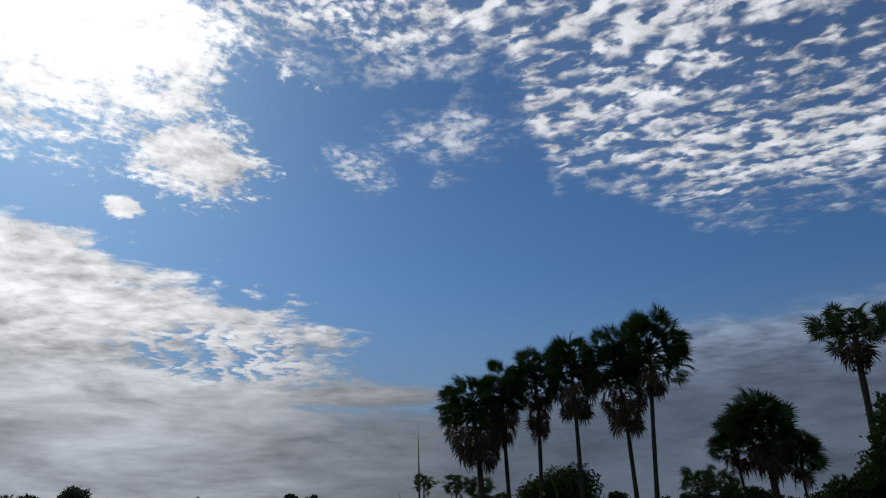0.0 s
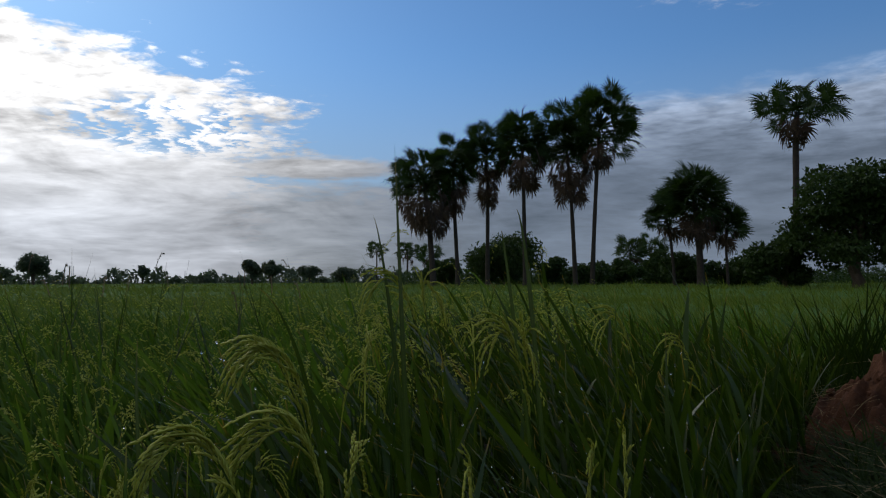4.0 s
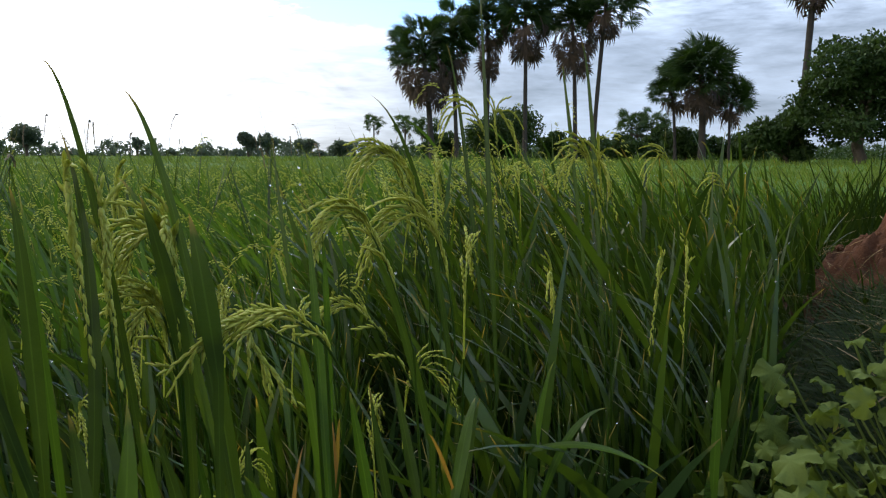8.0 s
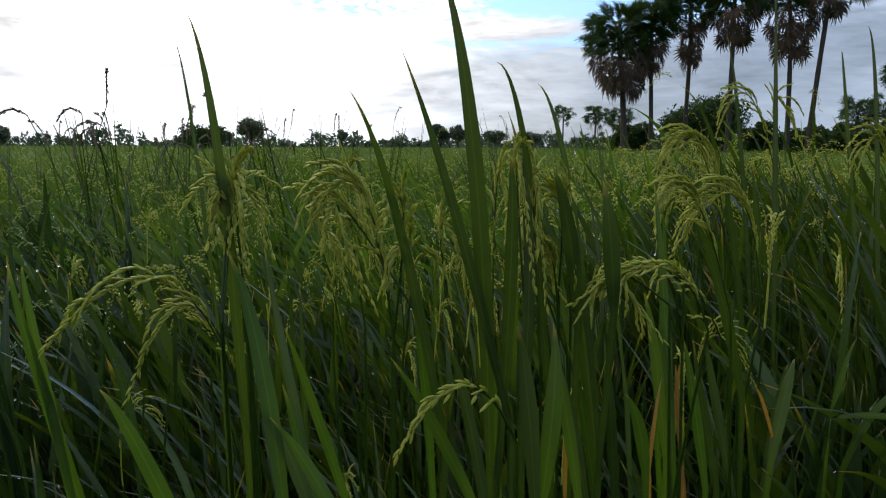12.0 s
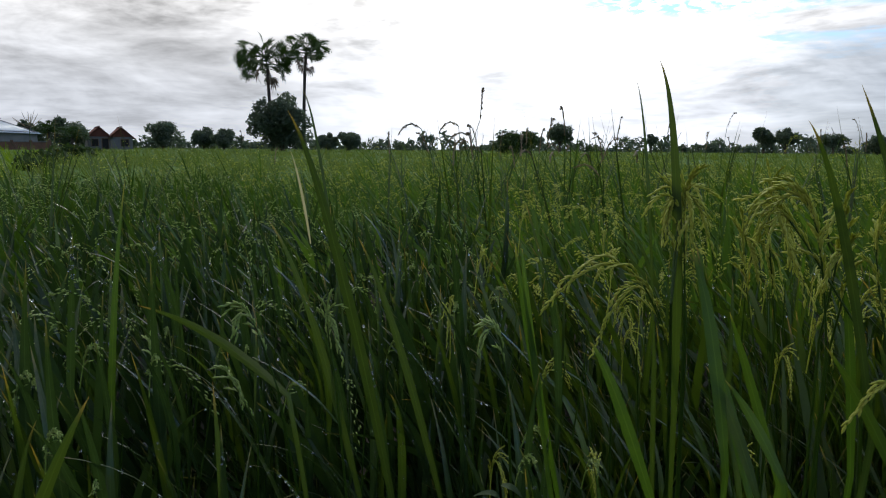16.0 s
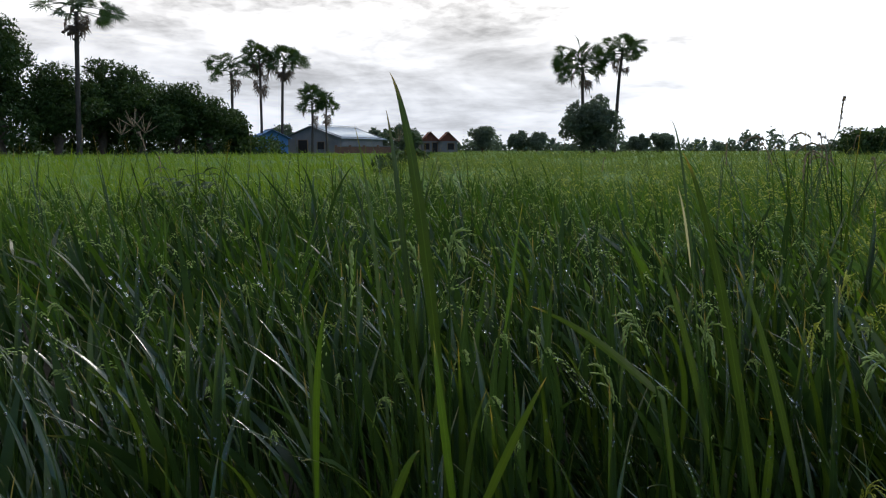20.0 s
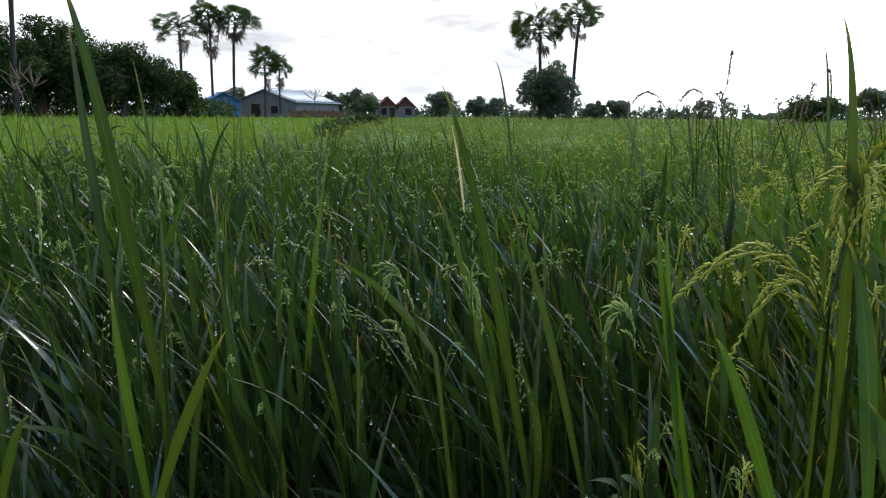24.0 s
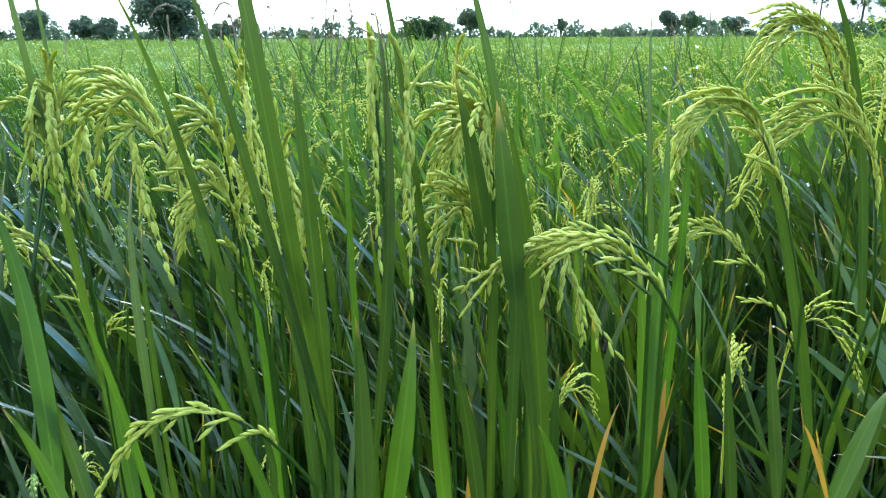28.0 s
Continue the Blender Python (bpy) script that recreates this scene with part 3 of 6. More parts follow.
def palm(dist, az, foot, crown_az, half, top_z, green_z, skirt_z, seed, leaves=40, dry=10, label="", trunk_r=0.22, fan=1.0, low=-48, fruit=0, skirt=0.34):
    """A fan palm: azimuths of its trunk under the crown, of its foot and of the crown's middle; half the crown's width; heights of
    the crown's top, of its lowest green leaves and of the skirt of dead ones."""
    r = np.random.default_rng(seed)
    fx, fy = polar(foot, dist)
    top = new("palm_tree")
    top.matrix_basis = pose(fx, fy, 0.1)
    tagged(top, label or "tall fan palm with a dark full crown", "palm tree", "fan palms round the field")
    o = np.array((fx, fy, 0.1))
    mid_z, tall = (top_z + green_z) / 2, (top_z - green_z) / 2
    nx, ny = polar(az, dist)
    neck = np.array((nx, ny, green_z)) - o
    cx, cy = polar(crown_az, dist)
    centre = np.array((cx, cy, mid_z)) - o
    heart = np.array(((nx + cx) / 2, (ny + cy) / 2, mid_z - 0.12 * tall)) - o
    pts = np.concatenate([bezier((0, 0, -0.3), neck * (0.45, 0.45, 0.5), neck, 9), bezier(neck, (neck + heart) / 2, heart, 4)[1:]])
    f = np.linspace(0, 1, len(pts))
    rr = 0.86 * trunk_r * np.interp(f, (0, 0.08, 0.3, 0.75, 1), (1.7, 1.25, 1.0, 0.9, 0.8)) * (1 + 0.05 * np.cos(np.arange(len(pts)) * 2.6))
    v, q, a = tube(pts, rr, 9)
    part("trunk", np_mesh("trunk", v, q, TRUNK, a), top)
    half = half * 1.12
    size = fan * min(1.25, half * 0.45)

    def hang(mesh, name, at_, d, roll, k, label=""):
        d = Vector(d).normalized()
        side = Vector((0, 0, 1)).cross(d)
        side = side.normalized() if side.length > 1e-3 else Vector((1, 0, 0))
        nor = d.cross(side)
        side, nor = side * math.cos(roll) + nor * math.sin(roll), nor * math.cos(roll) - side * math.sin(roll)
        m = Matrix((d, side, nor)).transposed().to_4x4()
        part(name, mesh, top, label, Matrix.Translation(Vector(at_)) @ m @ Matrix.Diagonal((k, k, k, 1)))

    for i in range(leaves):
        t = (i + 0.5) / leaves
        ang = i * 2.39996 + r.uniform(-0.3, 0.3)
        rise = math.sin(radians(86)) + (math.sin(radians(low)) - math.sin(radians(86))) * t + r.uniform(-0.07, 0.07)
        el_ = math.asin(max(-0.98, min(0.998, rise)))
        k = size * r.uniform(0.82, 1.15)
        out = np.array((math.cos(ang) * math.cos(el_), math.sin(ang) * math.cos(el_), math.sin(el_)))
        inner = r.uniform(0.80, 1.06) if i % 3 else r.uniform(0.40, 0.75)
        hub = centre + out * np.array((half - k * 0.62, half - k * 0.62, tall - k * 0.55)) * inner
        start = heart + np.array((0, 0, min(0.3, out[2] * 0.45 - 0.1) * tall * 0.9))
        way = hub - start
        span = float(np.linalg.norm(way))
        j = int(np.argmin([abs(math.log(max(0.2, span / k) / q_)) for q_ in REACHES]))
        k = k * 0.55 + 0.45 * span / REACHES[j] if 0.7 < span / k / REACHES[j] < 1.4 else k
        way = way / max(span, 1e-3) + np.array((0, 0, -0.30 if out[2] < 0.5 else -0.05))
        hang(FANS[j][int(r.integers(3))], "leaf", hub, way, r.uniform(-1.5, 1.5), k)
    for i in range(dry):
        t = (i + 0.5) / dry
        ang = i * 2.39996 + r.uniform(-0.3, 0.3)
        z = skirt_z + size * 0.8 + (green_z + 0.25 * tall - skirt_z) * t
        w = half * skirt * (0.55 + 0.85 * t) * r.uniform(0.7, 1.1)
        stem = neck * (z / neck[2] if z < neck[2] else 1.0)
        hub = np.array((stem[0] + math.cos(ang) * w, stem[1] + math.sin(ang) * w, z - 0.1))
        hang(DRY_FANS[int(r.integers(3))], "dry_leaf", hub, (math.cos(ang) * 0.45, math.sin(ang) * 0.45, -1.0), r.uniform(-0.7, 0.7), size * r.uniform(0.95, 1.3), "brown hanging dry leaf")
    for i in range(fruit):
        ang = i * 2 * math.pi / fruit
        c = neck + np.array((math.cos(ang) * 0.38, math.sin(ang) * 0.38, 0.1))
        for k in range(7):
            m = Matrix.Translation(Vector(c + r.normal(size=3) * (0.16, 0.16, 0.28))) @ pose(0, 0, 0, r.uniform(0, 180), r.uniform(0, 180), 0)
            part("fruit", FRUIT, top, "", m @ Matrix.Scale(1.1, 4))
    return top


# the row of palms beyond the field
palm(62, -3.9, -4.4, -3.3, 2.95, 13.45, 7.4, 4.7, 1, 74, 34, "fan palm with a thick brown skirt of dead leaves", 0.30, skirt=0.55)
palm(63, -6.1, -6.45, -6.0, 2.25, 15.0, 8.4, 6.8, 2, 64, 14, "fan palm in a close row, dry leaves hanging below the crown")
palm(64, -9.0, -8.9, -8.6, 2.2, 16.35, 10.3, 7.3, 3, 60, 18, "slim fan palm in a close row with a narrow brown skirt", skirt=0.26)
palm(62, -12.0, -12.1, -11.8, 2.35, 16.9, 10.8, 8.9, 4, 66, 20, "tall fan palm with many hanging dry leaves", skirt=0.52)
palm(63, -15.9, -16.25, -15.3, 2.6, 17.6, 10.2, 7.7, 5, 70, 22, "tall fan palm with a ragged brown skirt", skirt=0.50)
palm(62, -18.1, -17.55, -18.6, 3.1, 18.9, 11.0, 10.7, 6, 80, 8, "tallest fan palm of the row, its trunk leaning")
palm(55, -25.9, -26.05, -25.4, 2.45, 10.0, 4.6, 3.4, 8, 74, 14, "short fan palm with a broad full crown", 0.30)
palm(57, -23.8, -24.1, -23.2, 1.3, 8.2, 4.5, 4.1, 9, 30, 6, "", 0.14, 1.35)
palm(56, -27.9, -28.0, -28.2, 1.35, 7.1, 3.7, 2.9, 10, 30, 6, "small fan palm beside a broader one", 0.13, 1.3)
palm(50, -32.95, -32.75, -33.2, 2.75, 14.4, 10.2, 9.6, 11, 34, 5, "single tall fan palm with an open crown", 0.25, 0.92, -30, 5, 0.16)
palm(150, 0.6, 0.6, 0.6, 2.3, 10.2, 5.6, 5.0, 12, 24, 2, "small far fan palm seen against the sky", 0.2)
palm(140, -2.0, -2.0, -2.0, 2.6, 9.6, 4.8, 4.0, 13, 28, 3)
palm(130, -3.9, -3.9, -3.9, 2.6, 8.6, 4.0, 3.4, 14, 26, 4)
palm(88, -20.6, -20.6, -20.6, 2.2, 6.9, 2.6, 2.2, 15, 26, 3)
palm(90, -22.2, -22.2, -22.2, 2.3, 7.2, 2.6, 2.2, 16, 26, 3)
# the pair beyond the middle of the field
palm(95, 50.3, 50.1, 50.4, 3.65, 15.95, 9.2, 8.6, 21, 44, 3, "fan palm of a pair standing over a round tree", 0.26, 1.15)
palm(95, 47.4, 47.65, 47.1, 2.9, 16.6, 11.2, 10.4, 22, 28, 3, "taller fan palm of a pair, open crown", 0.26, 1.1, -40)
# palms by the farm sheds
palm(85, 78.8, 78.95, 78.85, 2.95, 12.9, 8.1, 7.4, 23, 22, 2, "fan palm with a loose open crown by the sheds", 0.2, 0.95)
palm(85, 76.6, 76.65, 76.7, 1.95, 14.0, 10.0, 6.8, 24, 28, 6, "slim fan palm beside the blue shed", 0.18, 1.1, skirt=0.2)
palm(85, 74.85, 75.1, 74.45, 2.6, 13.8, 9.5, 8.8, 25, 28, 3, "fan palm beside the blue shed", 0.2, 1.0)
palm(76, 72.6, 72.7, 72.6, 1.7, 8.7, 4.2, 3.2, 26, 28, 3, "short fan palm before the long shed", 0.15, 1.1)
palm(77, 71.5, 71.5, 71.4, 1.2, 7.7, 4.2, 3.4, 27, 18, 2, "short fan palm before the long shed", 0.12, 1.2)
palm(60, 89.6, 90.05, 89.4, 2.9, 13.4, 9.9, 9.4, 28, 19, 4, "lone fan palm with a thin open crown", 0.21, 0.85, -52, 4, 0.14)

# broadleaved trees, the nearer ones first
tree(-36.6, 45, 8.5, 3.9, 41, 8840, 0.20, low=0.08, label="large dense dark green tree at the field's end", lobes=20)
tree(-41.0, 46, 8.1, 3.8, 42, 7140, 0.20, low=0.08)
tree(-32.0, 47, 4.4, 2.5, 43, 4420, 0.20, low=0.02)
tree(-10.2, 76, 6.8, 5.9, 44, 8600, 0.26, low=0.03, label="round dark tree behind the row of palms", lobes=22)
tree(-14.3, 82, 4.3, 2.2, 45, 2550, low=0.05)
tree(-24.8, 60, 3.7, 2.5, 46, 2720, low=0.02)
tree(-5.0, 78, 4.0, 2.5, 47, 2720, 0.26, low=0.05)
tree(-17.0, 72, 3.2, 2.7, 48, 2720, 0.24, low=0.02)
tree(-20.0, 80, 3.6, 2.9, 49, 2720, 0.26, low=0.02)
tree(-22.6, 84, 5.1, 2.7, 50, 2890, 0.26, low=0.02)
tree(-28.6, 62, 3.2, 2.9, 51, 2890, 0.24, low=0.02)
tree(49.4, 93, 8.7, 4.5, 52, 7820, 0.28, low=0.02, label="round dense tree under a pair of palms", lobes=20)
tree(58.4, 120, 5.7, 2.9, 53, 3060, 0.30, low=0.12)
tree(55.4, 121, 4.4, 2.6, 54, 2380, 0.30, low=0.12)
tree(53.9, 119, 4.3, 2.2, 55, 2380, 0.30, low=0.12)
tree(45.7, 112, 3.5, 2.2, 56, 2210, 0.28, low=0.05)
tree(43.9, 110, 4.3, 2.2, 57, 2380, 0.28, low=0.05)
tree(30.0, 70, 3.1, 2.9, 58, 2720, 0.22, low=0.02, label="broad thicket at the field's far side")
tree(26.3, 150, 6.8, 3.7, 59, 2890, 0.32, low=0.3, label="spreading tree with an uneven crown, far off")
tree(28.8, 155, 5.1, 3.6, 60, 2550, 0.34, low=0.08)
tree(19.0, 165, 5.0, 1.8, 61, 1530, 0.3, low=0.2)
tree(10.8, 140, 6.2, 2.2, 62, 2210, 0.3, low=0.2)
tree(9.3, 141, 5.9, 2.5, 63, 2210, 0.3, low=0.2)
tree(6.2, 150, 4.7, 2.9, 64, 2040, 0.3, low=0.35)
tree(3.4, 150, 5.0, 2.9, 65, 2380, 0.3, low=0.05)
tree(64.9, 108, 5.1, 3.1, 66, 2890, 0.3, low=0.05)
tree(67.2, 112, 4.8, 2.7, 67, 2550, 0.3, low=0.1)
tree(78.6, 70, 5.2, 2.6, 68, 3000, 0.20, low=0.05)
tree(80.8, 68, 7.0, 3.7, 69, 6600, 0.19, low=0.1, label="dark tree in a dense row beside the field")
tree(83.2, 67, 7.9, 4.1, 70, 7600, 0.19, low=0.1, label="dark tree in a dense row beside the field")
tree(85.8, 66, 8.7, 4.4, 71, 8200, 0.19, low=0.08, label="dark tree in a dense row beside the field")
tree(88.5, 66, 9.6, 4.4, 72, 8600, 0.19, low=0.06, label="taller tree in a dense row beside the field")
tree(91.4, 62, 7.9, 4.2, 73, 8000, 0.19, low=0.06)
tree(95.0, 60, 11.6, 4.6, 74, 9800, 0.19, low=0.06, label="tall dense tree at the field's side")
tree(97.9, 58, 13.0, 5.0, 75, 10400, 0.19, low=0.06, label="tall dense tree at the field's side")
tree(101.8, 58, 12.6, 5.6, 76, 10400, 0.19, low=0.06, label="tall dense tree at the field's side")
tree(75.0, 110, 5.1, 3.4, 77, 2550, 0.3, low=0.1)
tree(72.0, 112, 4.6, 3.4, 78, 2550, 0.3, low=0.1)

for k in range(9):
    d = 14 + k * 5.5
    tree(62.6 + 5.2 * 14 / d + 0.5 * (k % 3), d, 0.80 + 0.08 * (k % 4), 0.35 + 0.018 * d, 90 + k, 700, 0.10 + 0.0016 * d, WEED, 0.0,
         "low leafy bush on the strip between two rice plots", name="bush")


def build_treeline():
    """A low uneven belt of far bushes and trees all round."""
    r = np.random.default_rng(5)
    lobes = []
    for az in np.arange(-75, 130, 0.55):
        d = r.uniform(190, 260)
        x, y = polar(az + r.uniform(-0.2, 0.2), d)
        h = r.uniform(2.3, 4.4) * (1 + 0.45 * math.sin(az * 0.9) * math.sin(az * 0.23))
        lobes.append((x, y, h * 0.5, r.uniform(1.2, 2.2), h * 0.75))
    me = crown_mesh(lobes, 64000, 0.70, HAZY_LEAF, 9)
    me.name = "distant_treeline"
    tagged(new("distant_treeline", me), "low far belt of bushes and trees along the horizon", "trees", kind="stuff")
    lobes = []
    for az in np.arange(-50, -1, 0.5):
        x, y = polar(az, r.uniform(84, 98))
        h = r.uniform(1.3, 2.4)
        lobes.append((x, y, h * 0.5, r.uniform(0.9, 1.5), h * 0.7))
    for az in np.arange(76, 112, 0.6):
        x, y = polar(az, r.uniform(66, 72))
        h = r.uniform(3.2, 5.2) * (0.62 if az < 80 else (1.0 if az < 91 else 1.55))
        lobes.append((x, y, h * 0.5, r.uniform(1.2, 2.0), h * 0.6))
    me = crown_mesh(lobes, 46000, 0.22, TREE_LEAF, 10)
    me.name = "hedge"
    tagged(new("hedge", me), "dark undergrowth along the field's far side", "hedge", kind="stuff")


build_treeline()


# ---- farm buildings ----
def box_mesh(name, mat, size, bevel=0.0):
    bm = bmesh.new()
    bmesh.ops.create_cube(bm, size=1.0)
    bmesh.ops.scale(bm, vec=size, verts=bm.verts)
    if bevel:
        bmesh.ops.bevel(bm, geom=bm.edges[:], offset=bevel, segments=1, affect="EDGES")
    me = bpy.data.meshes.new(name)
    bm.to_mesh(me)
    bm.free()
    me.materials.append(mat)
    return me


def sheet_mesh(name, mat, length, width, waves, depth=0.03, thick=0.02):
    """Corrugated roofing in its own plane: ridges run down the width."""
    n = waves * 4
    x = np.linspace(-length / 2, length / 2, n + 1)
    z = depth * np.sin(np.arange(n + 1) * np.pi / 2)
    low = np.stack([x, np.full(n + 1, -width / 2), z], 1)
    high = low + (0, width, 0)
    v = np.concatenate([low, high, low - (0, 0, thick), high - (0, 0, thick)])
    m = n + 1
    q = [(i, i + 1, m + i + 1, m + i) for i in range(n)] + [(2 * m + i + 1, 2 * m + i, 3 * m + i, 3 * m + i + 1) for i in range(n)]
    q += [(i + 1, i, 2 * m + i, 2 * m + i + 1) for i in range(n)]
    return np_mesh(name, v, np.array(q), mat, smooth=False)


PLASTER = plain_material("pale_wall", (0.13, 0.135, 0.14), (0.20, 0.20, 0.20), 0.8, 0.9, 0.2, 0.01)
BLUE_SHEET = plain_material("blue_sheet", (0.060, 0.150, 0.330), (0.085, 0.200, 0.420), 0.9, 0.6, 0.2, 0.01)
ZINC = plain_material("zinc_roof", (0.22, 0.26, 0.29), (0.34, 0.38, 0.41), 0.7, 0.45, 0.2, 0.01, metal=0.35)
RED_ROOF = plain_material("red_roof", (0.105, 0.040, 0.032), (0.170, 0.068, 0.050), 1.5, 0.8, 0.4, 0.02)
BRICK = plain_material("brick_wall", (0.13, 0.078, 0.056), (0.20, 0.115, 0.085), 2.0, 0.9, 0.4, 0.02)
DARK = plain_material("opening_shade", (0.020, 0.020, 0.022), (0.035, 0.033, 0.032), 1.0, 0.9, 0.1, 0.01)
TIMBER = plain_material("timber", (0.16, 0.11, 0.07), (0.24, 0.17, 0.11), 2.5, 0.85, 0.3, 0.01)


def gable_house(name, az, dist, turn, length, width, eave, ridge, wall_mat, roof_mat, label, openings=(), waves=20, category="house", front=None):
    """A gabled building: its gable end faces along its own -y, the ridge along y."""
    x, y = polar(az, dist)
    top = new(name)
    top.matrix_basis = pose(x, y, 0.1, 0, 0, az + turn)
    tagged(top, label, category)
    t = 0.18
    for side in (-1, 1):
        part("wall", box_mesh("wall", wall_mat, (t, length, eave)), top, "", pose(side * (width / 2 - t / 2), 0, eave / 2))
        bm = bmesh.new()
        face = [(-width / 2, 0), (width / 2, 0), (width / 2, eave), (0, ridge - 0.06), (-width / 2, eave)]
        f = bm.faces.new([bm.verts.new((a, 0, b)) for a, b in face])
        out = bmesh.ops.extrude_face_region(bm, geom=[f])
        bmesh.ops.translate(bm, vec=(0, t, 0), verts=[g for g in out["geom"] if isinstance(g, bmesh.types.BMVert)])
        bmesh.ops.recalc_face_normals(bm, faces=bm.faces[:])
        me = bpy.data.meshes.new("gable_wall")
        bm.to_mesh(me), bm.free()
        me.materials.append(wall_mat)
        part("gable_wall", me, top, "", pose(0, side * length / 2 + (0 if side < 0 else -t) + side * 0.003, 0))
        slope = math.hypot(width / 2 + 0.35, (ridge - eave) * (1 + 0.7 / width))
        ang = math.degrees(math.atan2(ridge - eave, width / 2))
        me = sheet_mesh("roof_sheet", roof_mat, length + 0.8, slope, waves)
        part("roof", me, top, "", pose(side * (width / 4 + 0.17), 0, (ridge + eave) / 2 + 0.02 - 0.12 * (ridge - eave), 0, side * ang, 0) @ pose(0, 0, 0, 0, 0, 90))
    part("ridge_cap", box_mesh("ridge_cap", roof_mat, (0.3, length + 0.8, 0.08), 0.02), top, "", pose(0, 0, ridge + 0.03))
    if front is not None:
        bm = bmesh.new()
        f = bm.faces.new([bm.verts.new(c) for c in ((-width / 2 - 0.1, 0, eave - 0.05), (width / 2 + 0.1, 0, eave - 0.05), (0, 0, ridge))])
        out = bmesh.ops.extrude_face_region(bm, geom=[f])
        bmesh.ops.translate(bm, vec=(0, -0.06, 0), verts=[g for g in out["geom"] if isinstance(g, bmesh.types.BMVert)])
        bmesh.ops.recalc_face_normals(bm, faces=bm.faces[:])
        me = bpy.data.meshes.new("gable_board")
        bm.to_mesh(me), bm.free()
        me.materials.append(front)
        part("gable_board", me, top, "dark red gable board", pose(0, -length / 2 - 0.02, 0))
    for kind, px, pz, w, h in openings:
        # A solid dark panel imitates the shaded inside of the opening.
        slab = part(kind, box_mesh(kind, DARK, (w, 0.06, h)), top, "dark panel standing in for a shaded opening", pose(px, -length / 2 - 0.02, pz))
        part("frame", box_mesh("frame", TIMBER, (w + 0.16, 0.05, 0.08)), slab, "", pose(0, -0.02, h / 2 + 0.02))
        for s in (-1, 1):
            part("frame", box_mesh("frame", TIMBER, (0.08, 0.05, h)), slab, "", pose(s * (w / 2 + 0.04), -0.02, 0))
    return top


gable_house("shed", 70.8, 92, -35, 10.0, 9.0, 2.6, 4.1, PLASTER, ZINC, "long pale farm shed with a grey metal roof",
            (("door", -1.4, 1.1, 1.4, 2.2), ("window", 1.4, 1.5, 1.0, 0.9)), 26, "shed")
gable_house("shed", 76.1, 86, 10, 4.0, 3.8, 2.5, 3.4, BLUE_SHEET, BLUE_SHEET, "small shed clad in blue sheets beside palms",
            (("door", 0.3, 1.0, 0.9, 2.0),), 10, "shed")
gable_house("house", 62.9, 112, 4, 7.0, 2.9, 2.4, 3.75, PLASTER, RED_ROOF, "pale house wing with a red gabled roof",
            (("window", -0.6, 1.5, 0.8, 1.0), ("door", 0.7, 1.05, 0.8, 2.1)), 18, front=RED_ROOF)
gable_house("house", 61.4, 112, 4, 7.0, 2.9, 2.4, 3.75, PLASTER, RED_ROOF, "pale house wing with a red gabled roof",
            (("window", 0.4, 1.5, 1.0, 1.0),), 18, front=RED_ROOF)


def brick_wall():
    x, y = polar(68.4, 84)
    top = new("garden_wall")
    top.matrix_basis = pose(x, y, 0.1, 0, 0, 68.4)
    tagged(top, "low brown brick wall before the long shed", "wall")
    part("wall_panel", box_mesh("wall_panel", BRICK, (7.0, 0.2, 1.35)), top, "", pose(0, 0, 0.675))
    part("coping", box_mesh("coping", PLASTER, (7.1, 0.3, 0.08), 0.01), top, "", pose(0, 0, 1.4))
    for i in range(5):
        part("pier", box_mesh("pier", BRICK, (0.3, 0.3, 1.55), 0.01), top, "", pose(-3.4 + i * 1.7, -0.02, 0.775))


brick_wall()


def coconut(az, dist, h, seed):
    r = np.random.default_rng(seed)
    x, y = polar(az, dist)
    top = new("coconut_palm")
    top.matrix_basis = pose(x, y, 0.1)
    tagged(top, "small coconut palm with feathery arching fronds", "palm tree")
    v, q, a = tube(bezier((0, 0, -0.2), (0.1, 0, h * 0.4), (0.2, 0, h * 0.62), 6), np.linspace(0.2, 0.13, 6), 7)
    part("trunk", np_mesh("trunk", v, q, TRUNK, a), top)
    for i in range(13):
        ang, el = i * 2.4, radians(75 - i * 5.5)
        d = np.array((math.cos(ang) * math.cos(el), math.sin(ang) * math.cos(el), math.sin(el)))
        rib = np.array((0.2, 0, h * 0.62)) + np.linspace(0, 1, 9)[:, None] * d * 2.3 - np.linspace(0, 1, 9)[:, None] ** 2 * (0, 0, 0.9)
        side = np.array((-math.sin(ang), math.cos(ang), 0))
        base = np.repeat(rib, 4, 0)
        way = unit(np.tile(np.stack([side, side, -side, -side]), (9, 1)) + d * 0.5 - np.array((0, 0, 0.5)) + r.normal(size=(36, 3)) * 0.15)
        piece = many_strips(base, way, np.full(36, 0.6), np.full(36, 0.07), np.full(36, 0.3), np.repeat(d[None], 36, 0), 2)
        v, q, a = joined([tube(rib, np.linspace(0.04, 0.01, 9), 4), piece])
        part("frond", np_mesh("frond", v, q, PALM_GREEN, a * 0.8), top)


coconut(66.1, 100, 4.6, 3)
coconut(64.6, 104, 3.6, 4)


